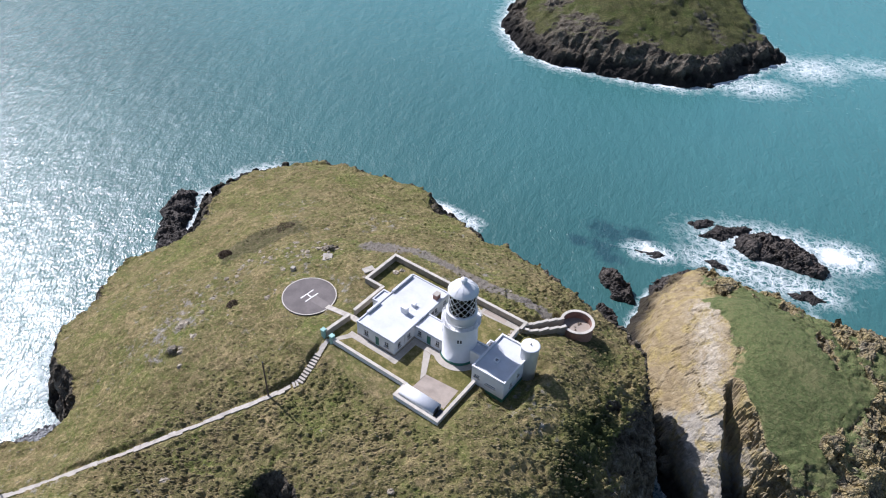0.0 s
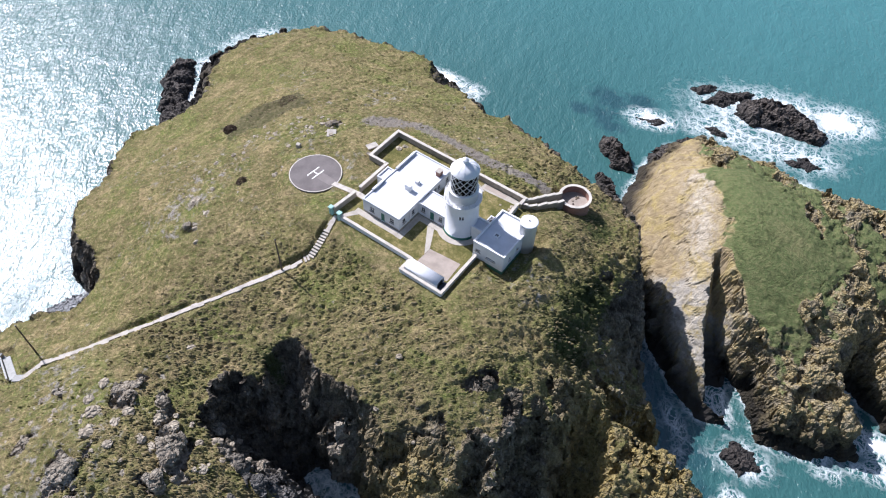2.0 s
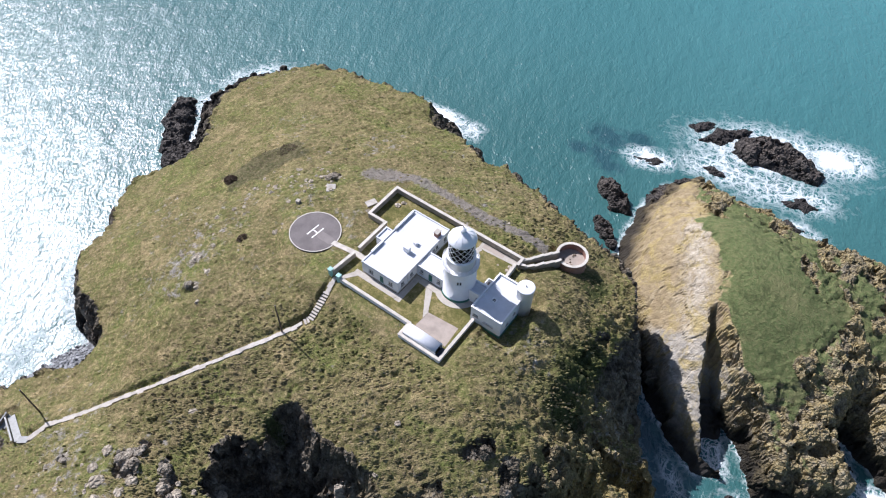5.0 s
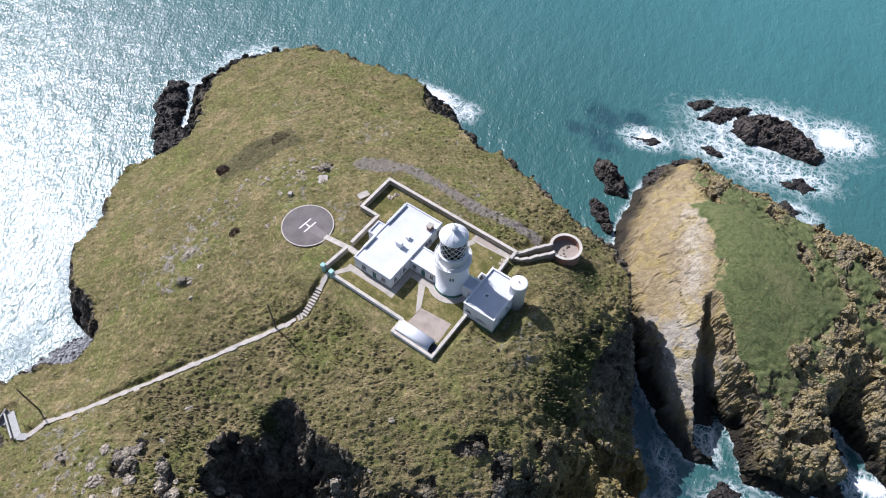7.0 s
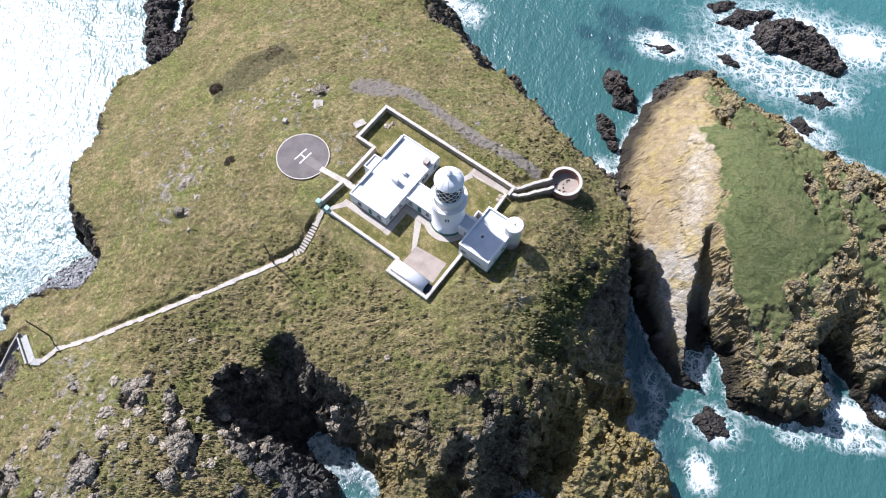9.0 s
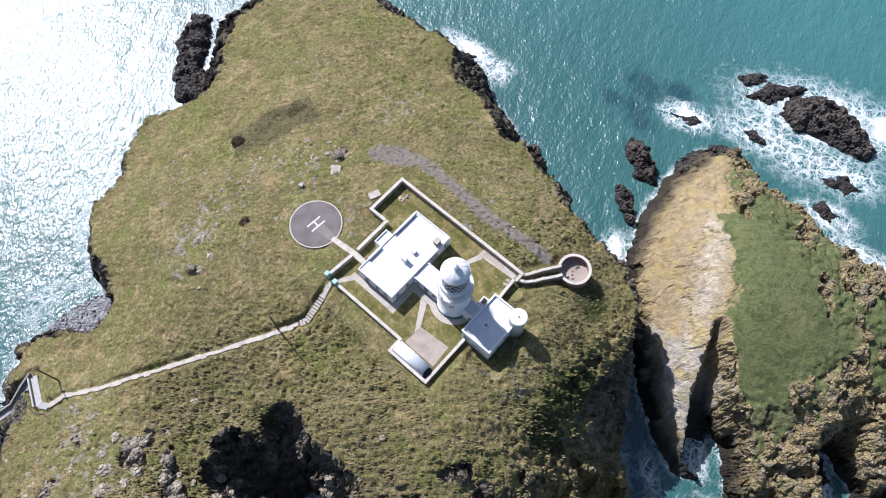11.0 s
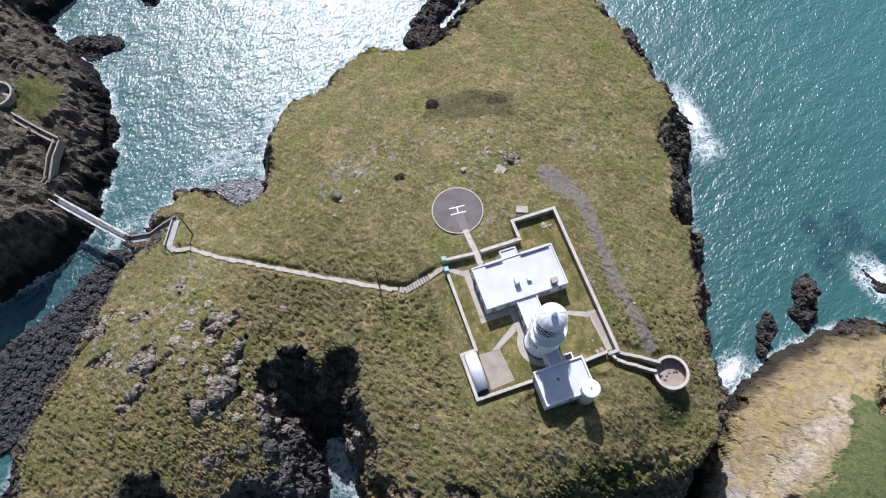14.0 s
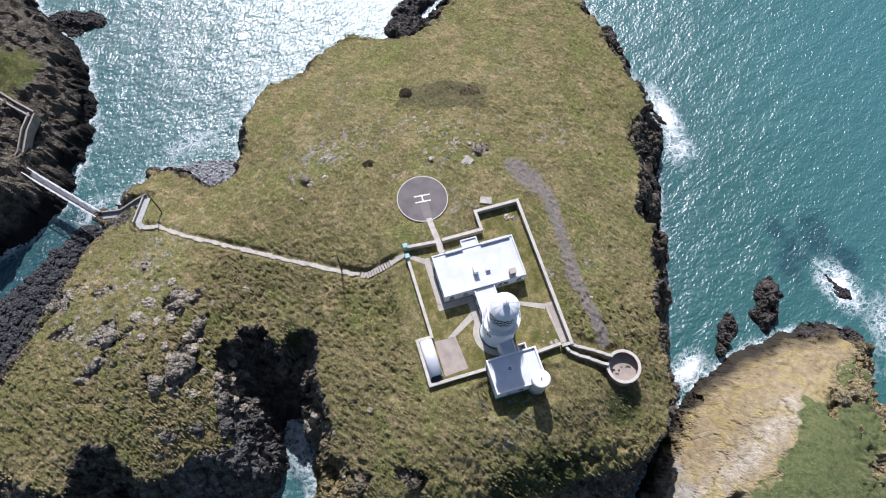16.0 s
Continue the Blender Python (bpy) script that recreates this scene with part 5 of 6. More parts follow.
def keepers_house():
    g, top = LAWN, 35.0
    x0, x1, y0, y1 = -17.7, -9.25, -6.15, 9.85
    th = thing("keepers_house", (-13.5, 2, g), "low white flat-roofed keepers' house with green doors", "house")
    wz0, wz1 = g + 1.0, g + 2.15
    runs = [
        ((x0, y0), (x1, y0), [(1.6, 2.6, wz0, wz1), (6.2, 7.2, wz0, wz1)], [(4.1, 5.05, g + 0.12, g + 2.15)]),
        ((x1, y0), (x1, -0.45), [(1.0, 1.9, wz0, wz1), (3.7, 4.6, wz0, wz1)], []),
        ((x1, 3.45), (x1, y1), [(1.0, 1.9, wz0, wz1), (2.1, 3.0, wz0, wz1), (4.7, 5.6, wz0, wz1)], []),
        ((x1, y1), (x0, y1), [(2.0, 3.0, wz0, wz1), (5.2, 6.2, wz0, wz1)], []),
        ((x0, y1), (x0, y0), [(2.0, 3.0, wz0, wz1), (11.0, 12.0, wz0, wz1)], []),
    ]
    for a, b, wins, doors in runs:
        part("wall", wall_panel(bmesh.new(), a, b, g - 0.8, top - 0.35, 0.4, wins + doors, 0.4 if any(a == other[1] for other in runs) else 0.0), white_paint, th)
        for h in wins:
            fit_window(th, a, b, h)
        for h in doors:
            fit_door(th, a, b, h)
        o, along, out, length = wall_frame(a, b)
        cuts = [0.0] + [v for h in doors for v in h[:2]] + [length]
        bm = bmesh.new()
        for u0, u1 in zip(cuts[::2], cuts[1::2]):
            slab_at(bm, o, along, out, u0, u1, 0.0, 0.05, g - 0.5, g + 0.35)
        part("plinth", bm, concrete, th)
    roof = part("roof", box(bmesh.new(), x0 - 0.08, x1 + 0.08, y0 - 0.08, y1 + 0.08, top - 0.35, top - 0.12, 0.03), roof_white, th, "flat white painted roof")
    part("parapet", parapet(bmesh.new(), x0 - 0.05, x1 + 0.05, y0 - 0.05, y1 + 0.05, top - 0.12, top + 0.06, 0.26), roof_white, roof, "low white parapet kerb")
    for u0, u1 in ((y0 + 2.6, y0 + 6.0), (y0 + 9.6, y1 - 0.6)):
        part("upstand", box(bmesh.new(), x0 - 0.02, x0 + 0.45, u0, u1, top + 0.06, top + 0.42, 0.03), roof_white, roof, "thick white parapet upstand")
    # porch towards the landing pad
    px0, px1, py0, py1 = -19.35, -17.7, 0.0, 3.15
    porch = part("porch", wall_panel(bmesh.new(), (px0, py0), (px1, py0), g - 0.8, top - 0.5, 0.3), white_paint, th, "small flat-roofed porch")
    part("porch_wall", wall_panel(bmesh.new(), (px1, py1), (px0, py1), g - 0.8, top - 0.5, 0.3), white_paint, porch)
    part("porch_wall", wall_panel(bmesh.new(), (px0, py1 - 0.3), (px0, py0 + 0.3), g - 0.8, top - 0.5, 0.3, [(0.8, 1.7, g + 0.1, g + 2.1)]), white_paint, porch)
    part("porch_roof", parapet(box(bmesh.new(), px0 - 0.06, px1 - 0.09, py0 - 0.06, py1 + 0.06, top - 0.5, top - 0.3), px0 - 0.06, px1 - 0.09, py0 - 0.06, py1 + 0.06, top - 0.3, top - 0.05, 0.25), roof_white, porch)
    fit_door(th, (px0, py1 - 0.3), (px0, py0 + 0.3), (0.8, 1.7, g + 0.1, g + 2.1))
    # link to the tower
    c0, c1 = -0.45, 3.45
    link = [((x1, c0), (-2.7, c0), [(0.7, 1.5, wz0, wz1), (4.6, 5.4, wz0, wz1)], [(2.6, 3.6, g + 0.12, g + 2.2)]), ((-2.0, c1), (x1, c1), [(1.6, 2.5, wz0, wz1), (4.6, 5.5, wz0, wz1)], [])]
    for a, b, wins, doors in link:
        part("wall", wall_panel(bmesh.new(), a, b, g - 0.8, top - 0.65, 0.35, wins + doors), white_paint, th)
        for h in wins:
            fit_window(th, a, b, h)
        for h in doors:
            fit_door(th, a, b, h)
    part("link_roof", box(box(box(bmesh.new(), x1 + 0.08, -2.5, c0 - 0.06, c1 + 0.06, top - 0.65, top - 0.45), x1 + 0.08, -2.7, c0 - 0.06, c0 + 0.2, top - 0.45, top - 0.25), x1 + 0.08, -2.3, c1 - 0.2, c1 + 0.06, top - 0.45, top - 0.25), roof_white, th, "white roof of the link to the tower")
    for cx, cy, sx, sy, h, mat, label in ((-12.6, 0.9, 1.3, 0.8, 1.15, white_paint, "white chimney stack"), (-12.3, 3.2, 0.7, 0.7, 0.5, white_paint, "low white roof ventilator"), (-10.3, 7.4, 0.9, 1.15, 0.95, brick_red, "square brown chimney stack")):
        stack = part("chimney", box(bmesh.new(), cx - sx / 2, cx + sx / 2, cy - sy / 2, cy + sy / 2, top - 0.14, top + h, 0.04), mat, th, label)
        part("chimney_cap", box(bmesh.new(), cx - sx / 2 - 0.08, cx + sx / 2 + 0.08, cy - sy / 2 - 0.08, cy + sy / 2 + 0.08, top + h, top + h + 0.1, 0.02), concrete if mat == brick_red else white_paint, stack)
    bm = bmesh.new()
    rod(bm, (x1 + 0.08, -3.3, g), (x1 + 0.08, -3.3, top - 0.4), 0.06, 8)
    part("downpipe", bm, galvanised, th)
    return th


keepers_house()


def fog_signal_house():
    g, top = LAWN - 0.2, 35.75
    x0, x1, y0, y1 = 4.5, 10.75, -2.65, 6.5
    th = thing("fog_signal_house", (7.6, 2, g), "white flat-roofed fog signal building with corner turret", "building")
    runs = [
        ((x0, y0), (x1, y0), [(0.45, 1.55, g + 1.9, g + 2.6), (2.7, 4.7, g + 1.55, g + 1.95)]),
        ((x1, y0), (x1, y1), [(2.0, 2.7, g + 1.3, g + 2.2), (4.3, 5.0, g + 1.9, g + 2.7)]),
        ((x1, y1), (x0, y1), [(2.5, 3.4, g + 1.2, g + 2.3)]),
        ((x0, y1), (x0, y0), []),
    ]
    for a, b, wins in runs:
        part("wall", wall_panel(bmesh.new(), a, b, g - 1.6, top - 0.4, 0.35, wins, 0.35), white_paint, th)
        for h in wins:
            fit_window(th, a, b, h, bars=h[1] - h[0] < 1.5)
    bm = bmesh.new()
    for a, b, _ in runs[:3]:
        o, along, out, length = wall_frame(a, b)
        slab_at(bm, o, along, out, 0, length, 0.0, 0.05, g - 1.4, g + 0.25)
    part("plinth", bm, green_paint, th, "dark green plinth")
    roof = part("roof", box(bmesh.new(), x0 - 0.02, x1 + 0.02, y0 - 0.02, y1 + 0.02, top - 0.4, top - 0.2), roof_white, th, "flat white roof behind a parapet")
    part("parapet", parapet(bmesh.new(), x0 - 0.08, x1 + 0.08, y0 - 0.08, y1 + 0.08, top - 0.2, top + 0.18, 0.3), white_paint, roof)
    sk = part("skylight", parapet(bmesh.new(), 6.55, 7.45, 0.45, 1.35, top - 0.2, top + 0.12, 0.16), white_paint, roof, "small square skylight")
    part("pane", box(bmesh.new(), 6.71, 7.29, 0.61, 1.19, top - 0.1, top - 0.05), window_glass, sk)
    part("skylight_bar", box(box(bmesh.new(), 6.71, 7.29, 0.88, 0.92, top - 0.05, top + 0.02), 6.98, 7.02, 0.61, 1.19, top + 0.02, top + 0.05), white_paint, sk)
    tz = 38.2
    turret = part("turret", turned(bmesh.new(), [(1.5, g - 2.2), (1.5, tz - 0.15), (1.62, tz - 0.1), (1.62, tz + 0.05), (1.4, tz + 0.1)], (10.75, 5.1), 40), white_paint, th, "round white corner turret", True)
    part("turret_cap", turned(bmesh.new(), [(1.4, tz + 0.1), (0.3, tz + 0.2)], (10.75, 5.1), 40), white_paint, turret)
    part("vent_pipe", rod(bmesh.new(), (10.75, 5.1, tz + 0.15), (10.75, 5.1, tz + 0.5), 0.1, 10), dark_metal, turret)
    # the passage to the tower and the box beside it
    a, b = (1.6, 0.55), (4.5, 0.55)
    part("passage_wall", wall_panel(bmesh.new(), a, b, g - 0.4, 35.0, 0.3, [(1.7, 2.4, g + 1.2, g + 2.2)]), white_paint, th, "white passage to the tower")
    part("passage_wall", wall_panel(bmesh.new(), (4.5, 3.3), (1.4, 3.3), g - 0.4, 35.0, 0.3), white_paint, th)
    fit_window(th, a, b, (1.7, 2.4, g + 1.2, g + 2.2))
    part("passage_roof", box(bmesh.new(), 1.3, 4.48, 0.86, 2.99, 34.6, 34.75), roof_white, th)
    part("tank_box", parapet(bmesh.new(), 2.9, 4.42, 3.75, 5.4, g - 0.3, 34.3, 0.18), white_paint, th, "open white tank enclosure")
    part("tank_lid", box(bmesh.new(), 3.08, 4.24, 3.93, 5.22, g + 1.6, g + 1.75), pad_grey, th)
    return th


fog_signal_house()


# ---- boundary walls, yard and store ----
def wall_run(name, pts, height, thick, label, mat=stone_wall, base=None, cap=coping_white):
    """A masonry wall along a line of points with a pale coping."""
    mid = pts[len(pts) // 2]
    gz = LAWN if base is None else base
    th = thing(name, (mid[0], mid[1], gz), label, "wall", "boundary walls", "structure")
    for i, (a, b) in enumerate(zip(pts, pts[1:])):
        o, along, out, length = wall_frame(a, b)
        head = -1 if i == 0 else 1
        part("masonry", slab_at(bmesh.new(), o, along, out, head * thick / 2, length + thick / 2, -thick / 2, thick / 2, gz - 1.6, gz + height), mat, th)
        part("coping", slab_at(bmesh.new(), o, along, out, head * (thick / 2 + 0.07), length + thick / 2 + 0.07, -thick / 2 - 0.07, thick / 2 + 0.07, gz + height, gz + height + 0.14), cap, th)
    return th


H1 = 1.25
WALL = "rubble boundary wall with pale rendered coping"
wall_run("boundary_wall", [(-21.25, -2.7), (-21.25, 5.05)], H1, 0.45, WALL)
wall_run("boundary_wall", [(-21.7, 5.05), (-25.3, 5.05), (-25.3, 13.85), (5.15, 13.85)], H1, 0.45, WALL)
wall_run("boundary_wall", [(5.15, 13.2), (5.15, 12.2)], H1, 0.45, WALL)
wall_run("boundary_wall", [(4.75, 11.6), (5.0, 6.8)], H1, 0.42, "white rendered wall beside the fog signal building", white_paint)
wall_run("boundary_wall", [(-21.25, -4.5), (-21.7, -9.8)], H1, 0.45, WALL)
wall_run("boundary_wall", [(-19.4, -10.4), (-3.3, -10.4)], 0.95, 0.42, "white rendered yard wall along the turf", white_paint)
wall_run("boundary_wall", [(-3.3, -10.9), (-3.3, -13.2), (5.25, -13.2), (5.25, -3.0)], 0.85, 0.42, "white rendered wall round the store yard", white_paint)
for i, (gx, gy) in enumerate(((-22.0, -10.2), (-19.8, -10.4))):
    pier = thing("gate_pier", (gx, gy, LAWN), "pale green painted square gate pier beside the steps", "pillar", "gate piers")
    part("shaft", box(bmesh.new(), gx - 0.35, gx + 0.35, gy - 0.35, gy + 0.35, LAWN - 1.6, LAWN + 1.5, 0.03), gate_green, pier)
    part("cap", box(bmesh.new(), gx - 0.45, gx + 0.45, gy - 0.45, gy + 0.45, LAWN + 1.5, LAWN + 1.68, 0.05), gate_green, pier)


def store():
    """A white barrel-roofed store lying in the corner of the yard."""
    th = thing("barrel_store", (0.6, -11.8, LAWN), "white barrel-roofed store with a dark open end", "shed")
    x0, x1, y0, y1, e = -2.75, 4.1, -12.85, -10.55, 1.42
    bm = bmesh.new()
    n = 14
    r = (y1 - y0) / 2
    rings = []
    for x in (x0, x1):
        outer = [bm.verts.new((x, (y0 + y1) / 2 - r * math.cos(math.pi * k / n), LAWN + e + 0.5 * r * math.sin(math.pi * k / n))) for k in range(n + 1)]
        inner = [bm.verts.new((x, (y0 + y1) / 2 - (r - 0.12) * math.cos(math.pi * k / n), LAWN + e + (0.5 * r - 0.12) * math.sin(math.pi * k / n))) for k in range(n + 1)]
        rings.append((outer, inner))
    for k in range(n):
        for j in (0, 1):
            bm.faces.new((rings[0][j][k], rings[0][j][k + 1], rings[1][j][k + 1], rings[1][j][k]))
        for outer, inner in rings:
            bm.faces.new((outer[k], outer[k + 1], inner[k + 1], inner[k]))
    part("roof", bm, roof_white, th, "white curved roof shell", True)
    bm = bmesh.new()
    box(bm, x0, x1, y0, y0 + 0.2, LAWN - 0.3, LAWN + e + 0.02)
    box(bm, x0, x1, y1 - 0.2, y1, LAWN - 0.3, LAWN + e + 0.02)
    part("side_wall", bm, white_paint, th)
    for name, x, mat in (("back_wall", x0 + 0.05, white_paint), ("shutter", x1 - 0.5, tarmac_dark)):
        bm = bmesh.new()
        pts = [(y0 + 0.12, LAWN - 0.2)] + [((y0 + y1) / 2 - (r - 0.13) * math.cos(math.pi * k / n), LAWN + e + (0.5 * r - 0.13) * math.sin(math.pi * k / n)) for k in range(n + 1)] + [(y1 - 0.12, LAWN - 0.2)]
        f = bm.faces.new([bm.verts.new((x, a, b)) for a, b in pts])
        for v in bmesh.ops.extrude_face_region(bm, geom=[f])["geom"]:
            if isinstance(v, bmesh.types.BMVert):
                v.co.x += 0.15
        part(name, bm, mat, th)
    part("apron", box(bmesh.new(), x1, x1 + 0.85, y0 + 0.1, y1 - 0.1, LAWN - 0.1, LAWN + 0.45), tarmac_dark, th, "dark blue covered stack at the open end")
    return th


store()


def flat_slab(name, pts, z, thick, mat, label, category="paving"):
    bm = bmesh.new()
    lo = [bm.verts.new((x, y, z - thick)) for x, y in pts]
    hi = [bm.verts.new((x, y, z)) for x, y in pts]
    bm.faces.new(lo)
    bm.faces.new(hi)
    for i in range(len(pts)):
        j = (i + 1) % len(pts)
        bm.faces.new((lo[i], lo[j], hi[j], hi[i]))
    c = (sum(p[0] for p in pts) / len(pts), sum(p[1] for p in pts) / len(pts), z - thick)
    return lone(name, bm, mat, c, label, category, kind="structure")


P = LAWN + 0.05
flat_slab("pavement", [(-2.5, -10.1), (-2.3, -6.1), (4.0, -5.6), (4.3, -10.1)], P, 0.4, pink_slab, "worn pinkish concrete yard slab beside the store")
flat_slab("pavement", [(-2.45, -7.6), (-2.35, -6.1), (-4.5, -1.95), (-6.0, -1.95)], P + 0.005, 0.4, concrete, "narrow concrete path across the lawn")
flat_slab("pavement", [(-9.1, -7.6), (-7.9, -7.6), (-7.9, -0.6), (-9.1, -0.6)], P - 0.01, 0.4, concrete, "concrete apron along the house")
flat_slab("pavement", [(-18.9, -7.5), (-9.15, -7.5), (-9.15, -6.3), (-18.9, -6.3)], P - 0.005, 0.4, concrete, "concrete apron along the house")
flat_slab("pavement", [(-7.85, -1.9), (-3.2, -1.9), (-3.2, -0.6), (-7.85, -0.6)], P - 0.002, 0.4, concrete, "concrete apron along the house")
flat_slab("pavement", [(-20.5, -9.9), (-19.6, -9.9), (-17.8, -7.55), (-18.8, -7.0)], P - 0.008, 0.4, concrete, "short concrete path from the gate")
lone("pavement", ring(bmesh.new(), (-1.0, 1.6), 3.35, 4.5, LAWN - 0.3, P + 0.01, 48, 195, 200), concrete, (-1.0, 1.6, LAWN - 0.3), "curved concrete apron round the tower", "paving", kind="structure")
flat_slab("pavement", [(-5.6, 7.2), (-4.9, 7.0), (-2.6, 11.7), (-3.6, 12.1)], P - 0.006, 0.4, concrete, "concrete path behind the house")
flat_slab("pavement", [(-3.7, 12.0), (-2.0, 11.9), (4.4, 12.3), (4.4, 13.5), (-3.7, 13.5)], P - 0.012, 0.4, concrete, "concrete strip below the boundary wall")
flat_slab("pavement", [(-3.1, 12.3), (1.6, 12.45), (1.6, 13.35), (-3.1, 13.35)], P + 0.012, 0.3, pink_slab, "reddish stone bed below the boundary wall")

# helipad
def helipad():
    cx, cy, z = -31.95, -3.85, 31.02
    th = thing("helipad", (cx, cy, z - 0.5), "round grey concrete helicopter pad with a white H", "helipad")
    part("slab", turned(bmesh.new(), [(5.2, z - 0.6), (5.2, z - 0.03), (5.17, z)], (cx, cy), 72), pad_grey, th)
    part("edge_line", ring(bmesh.new(), (cx, cy), 4.98, 5.17, z + 0.001, z + 0.006, 72), coping_white, th, "pale worn edge line")
    part("repair_patch", box(bmesh.new(), cx + 0.3, cx + 4.4, cy - 0.9, cy + 0.9, z, z + 0.004), pad_patch, th, "lighter repaired strip")
    a = radians(-4)
    along, side = Vector((math.cos(a), math.sin(a), 0)), Vector((-math.sin(a), math.cos(a), 0))
    c = Vector((cx, cy, z + 0.010))
    for name, p, q, w in (("mark_bar", along * -0.68 + side * -1.6, along * -0.68 + side * 1.6, 0.26), ("mark_bar", along * 0.68 + side * -1.6, along * 0.68 + side * 1.6, 0.26), ("mark_bar", along * -0.55, along * 0.55, 0.26)):
        part(name, flat_bar(c + p, c + q, w), mark_white, th, "white painted bar of the H")
    return th


def flat_bar(a, b, w, t=0.008):
    bm = bmesh.new()
    d = (b - a).normalized()
    s = Vector((-d.y, d.x, 0)) * w / 2
    lo = [bm.verts.new(p) for p in (a + s, a - s, b - s, b + s)]
    hi = [bm.verts.new(v.co + Vector((0, 0, t))) for v in lo]
    bm.faces.new(lo)
    bm.faces.new(hi)
    for i in range(4):
        bm.faces.new((lo[i], lo[(i + 1) % 4], hi[(i + 1) % 4], hi[i]))
    return bm


helipad()

flat_slab("pavement", [(-21.0, -4.2), (-21.0, -3.0), (-19.4, -3.0), (-18.0, -4.2)], P, 0.5, path_stone, "short worn path from the pad to the yard")


# curving passage to the round enclosure
def curved_walls():
    th = thing("curved_wall", (9, 17, 30), "pair of white-topped curving walls to a round enclosure", "wall", "boundary walls", "structure")
    inner = [(4.9, 12.4), (6.3, 12.9), (7.5, 14.3), (8.6, 16.2), (9.8, 17.9), (10.6, 19.3)]
    outer = [(5.3, 13.7), (6.0, 14.6), (6.7, 16.0), (7.6, 17.6), (8.6, 19.2), (9.4, 20.5)]
    for pts in (inner, outer):
        for (ax, ay), (bx, by) in zip(pts, pts[1:]):
            o, along, out, length = wall_frame((ax, ay), (bx, by))
            zt = 33.0 - 0.30 * ((ax + bx) / 2 - 5)
            part("masonry", slab_at(bmesh.new(), o, along, out, -0.08, length + 0.08, -0.2, 0.2, zt - 3.2, zt), stone_wall, th)
            part("coping", slab_at(bmesh.new(), o, along, out, -0.1, length + 0.1, -0.26, 0.26, zt, zt + 0.12), coping_white, th)
    cx, cy, zt = 11.7, 22.0, 31.0
    part("ring_wall", ring(bmesh.new(), (cx, cy), 2.75, 3.1, zt - 3.4, zt, 44, 255, 320), brick_red, th, "round reddish masonry wall")
    part("ring_coping", ring(bmesh.new(), (cx, cy), 2.65, 3.2, zt, zt + 0.12, 44, 255, 320), coping_white, th)
    part("ring_floor", turned(bmesh.new(), [(2.76, zt - 2.4), (2.76, zt - 1.55)], (cx, cy), 36), pink_slab, th, "pinkish concrete floor with rubble")
    for i in range(9):
        a, d = random.uniform(0, 6.28), random.uniform(0.2, 1.6)
        bm = bmesh.new()
        bmesh.ops.create_icosphere(bm, subdivisions=1, radius=random.uniform(0.12, 0.3), matrix=Matrix.Translation((cx + d * math.cos(a), cy + d * math.sin(a), zt - 1.5)))
        part("rubble", bm, pale_rock, th)
    return th


curved_walls()


# ---- footway, ramp and bridge ----
def along_line(line, step):
    """Points every step metres along a line in space, with the way there."""
    pts = [Vector(p) for p in line]
    out, left = [], 0.0
    for a, b in zip(pts, pts[1:]):
        d = b - a
        s = left
        while s < d.length:
            out.append((a + d * (s / d.length), d.normalized()))
            s += step
        left = s - d.length
    return out


def footway():
    th = thing("footpath", (-30, -34, 23), "narrow pale concrete footpath along the slope", "path", kind="structure")
    rng = random.Random(4)
    for p, d in along_line(PATH_LINE, 1.2):
        stepped = -19.5 < p.y < -13.5
        flat = Vector((d.x, d.y, 0)).normalized()
        side = Vector((-flat.y, flat.x, 0))
        if stepped:
            for k in range(2):
                q = p + d * (0.6 * k)
                bm = bmesh.new()
                m = Matrix.Translation(q - Vector((0, 0, 0.15))) @ Matrix(((flat.x, side.x, 0, 0), (flat.y, side.y, 0, 0), (0, 0, 1, 0), (0, 0, 0, 1))) @ Matrix.Diagonal((0.42, 1.25, 0.5, 1))
                bmesh.ops.create_cube(bm, size=1, matrix=m)
                part("step", bm, concrete, th)
            continue
        bm = bmesh.new()
        off = side * rng.uniform(-0.11, 0.11)
        a, b = p + off, p + off + d * rng.uniform(1.17, 1.195)
        w = rng.uniform(0.30, 0.50)
        up = Vector((0, 0, 0.02 + rng.uniform(0, 0.012)))
        lo = [bm.verts.new(v + up - Vector((0, 0, 0.4))) for v in (a + side * w, a - side * w, b - side * w, b + side * w)]
        hi = [bm.verts.new(v.co + Vector((0, 0, 0.42))) for v in lo]
        bm.faces.new(lo)
        bm.faces.new(hi)
        for i in range(4):
            bm.faces.new((lo[i], lo[(i + 1) % 4], hi[(i + 1) % 4], hi[i]))
        part("slab", bm, path_stone, th)
    return th


footway()


def ramp():
    th = thing("walled_ramp", (-56, -63, 12), "walled concrete ramp leading down to the footbridge", "ramp", kind="structure")
    for i, (a, b) in enumerate(zip(RAMP_LINE, RAMP_LINE[1:])):
        a, b = Vector(a), Vector(b)
        side = Vector((-(b - a).y, (b - a).x, 0)).normalized()
        part("ramp_slab", ramp_piece(a, b, side, 0.0, 0.66, -0.5, 0.05), deck_grey, th)
        for s in (0.85, -0.85):
            if i == 0 or (i == 1) != (s > 0):
                continue
            part("ramp_wall", ramp_piece(a, b, side, s, 0.11, -1.2, 0.8), stone_wall, th)
            part("coping", ramp_piece(a, b, side, s, 0.15, 0.8, 0.88), deck_grey, th)
    return th


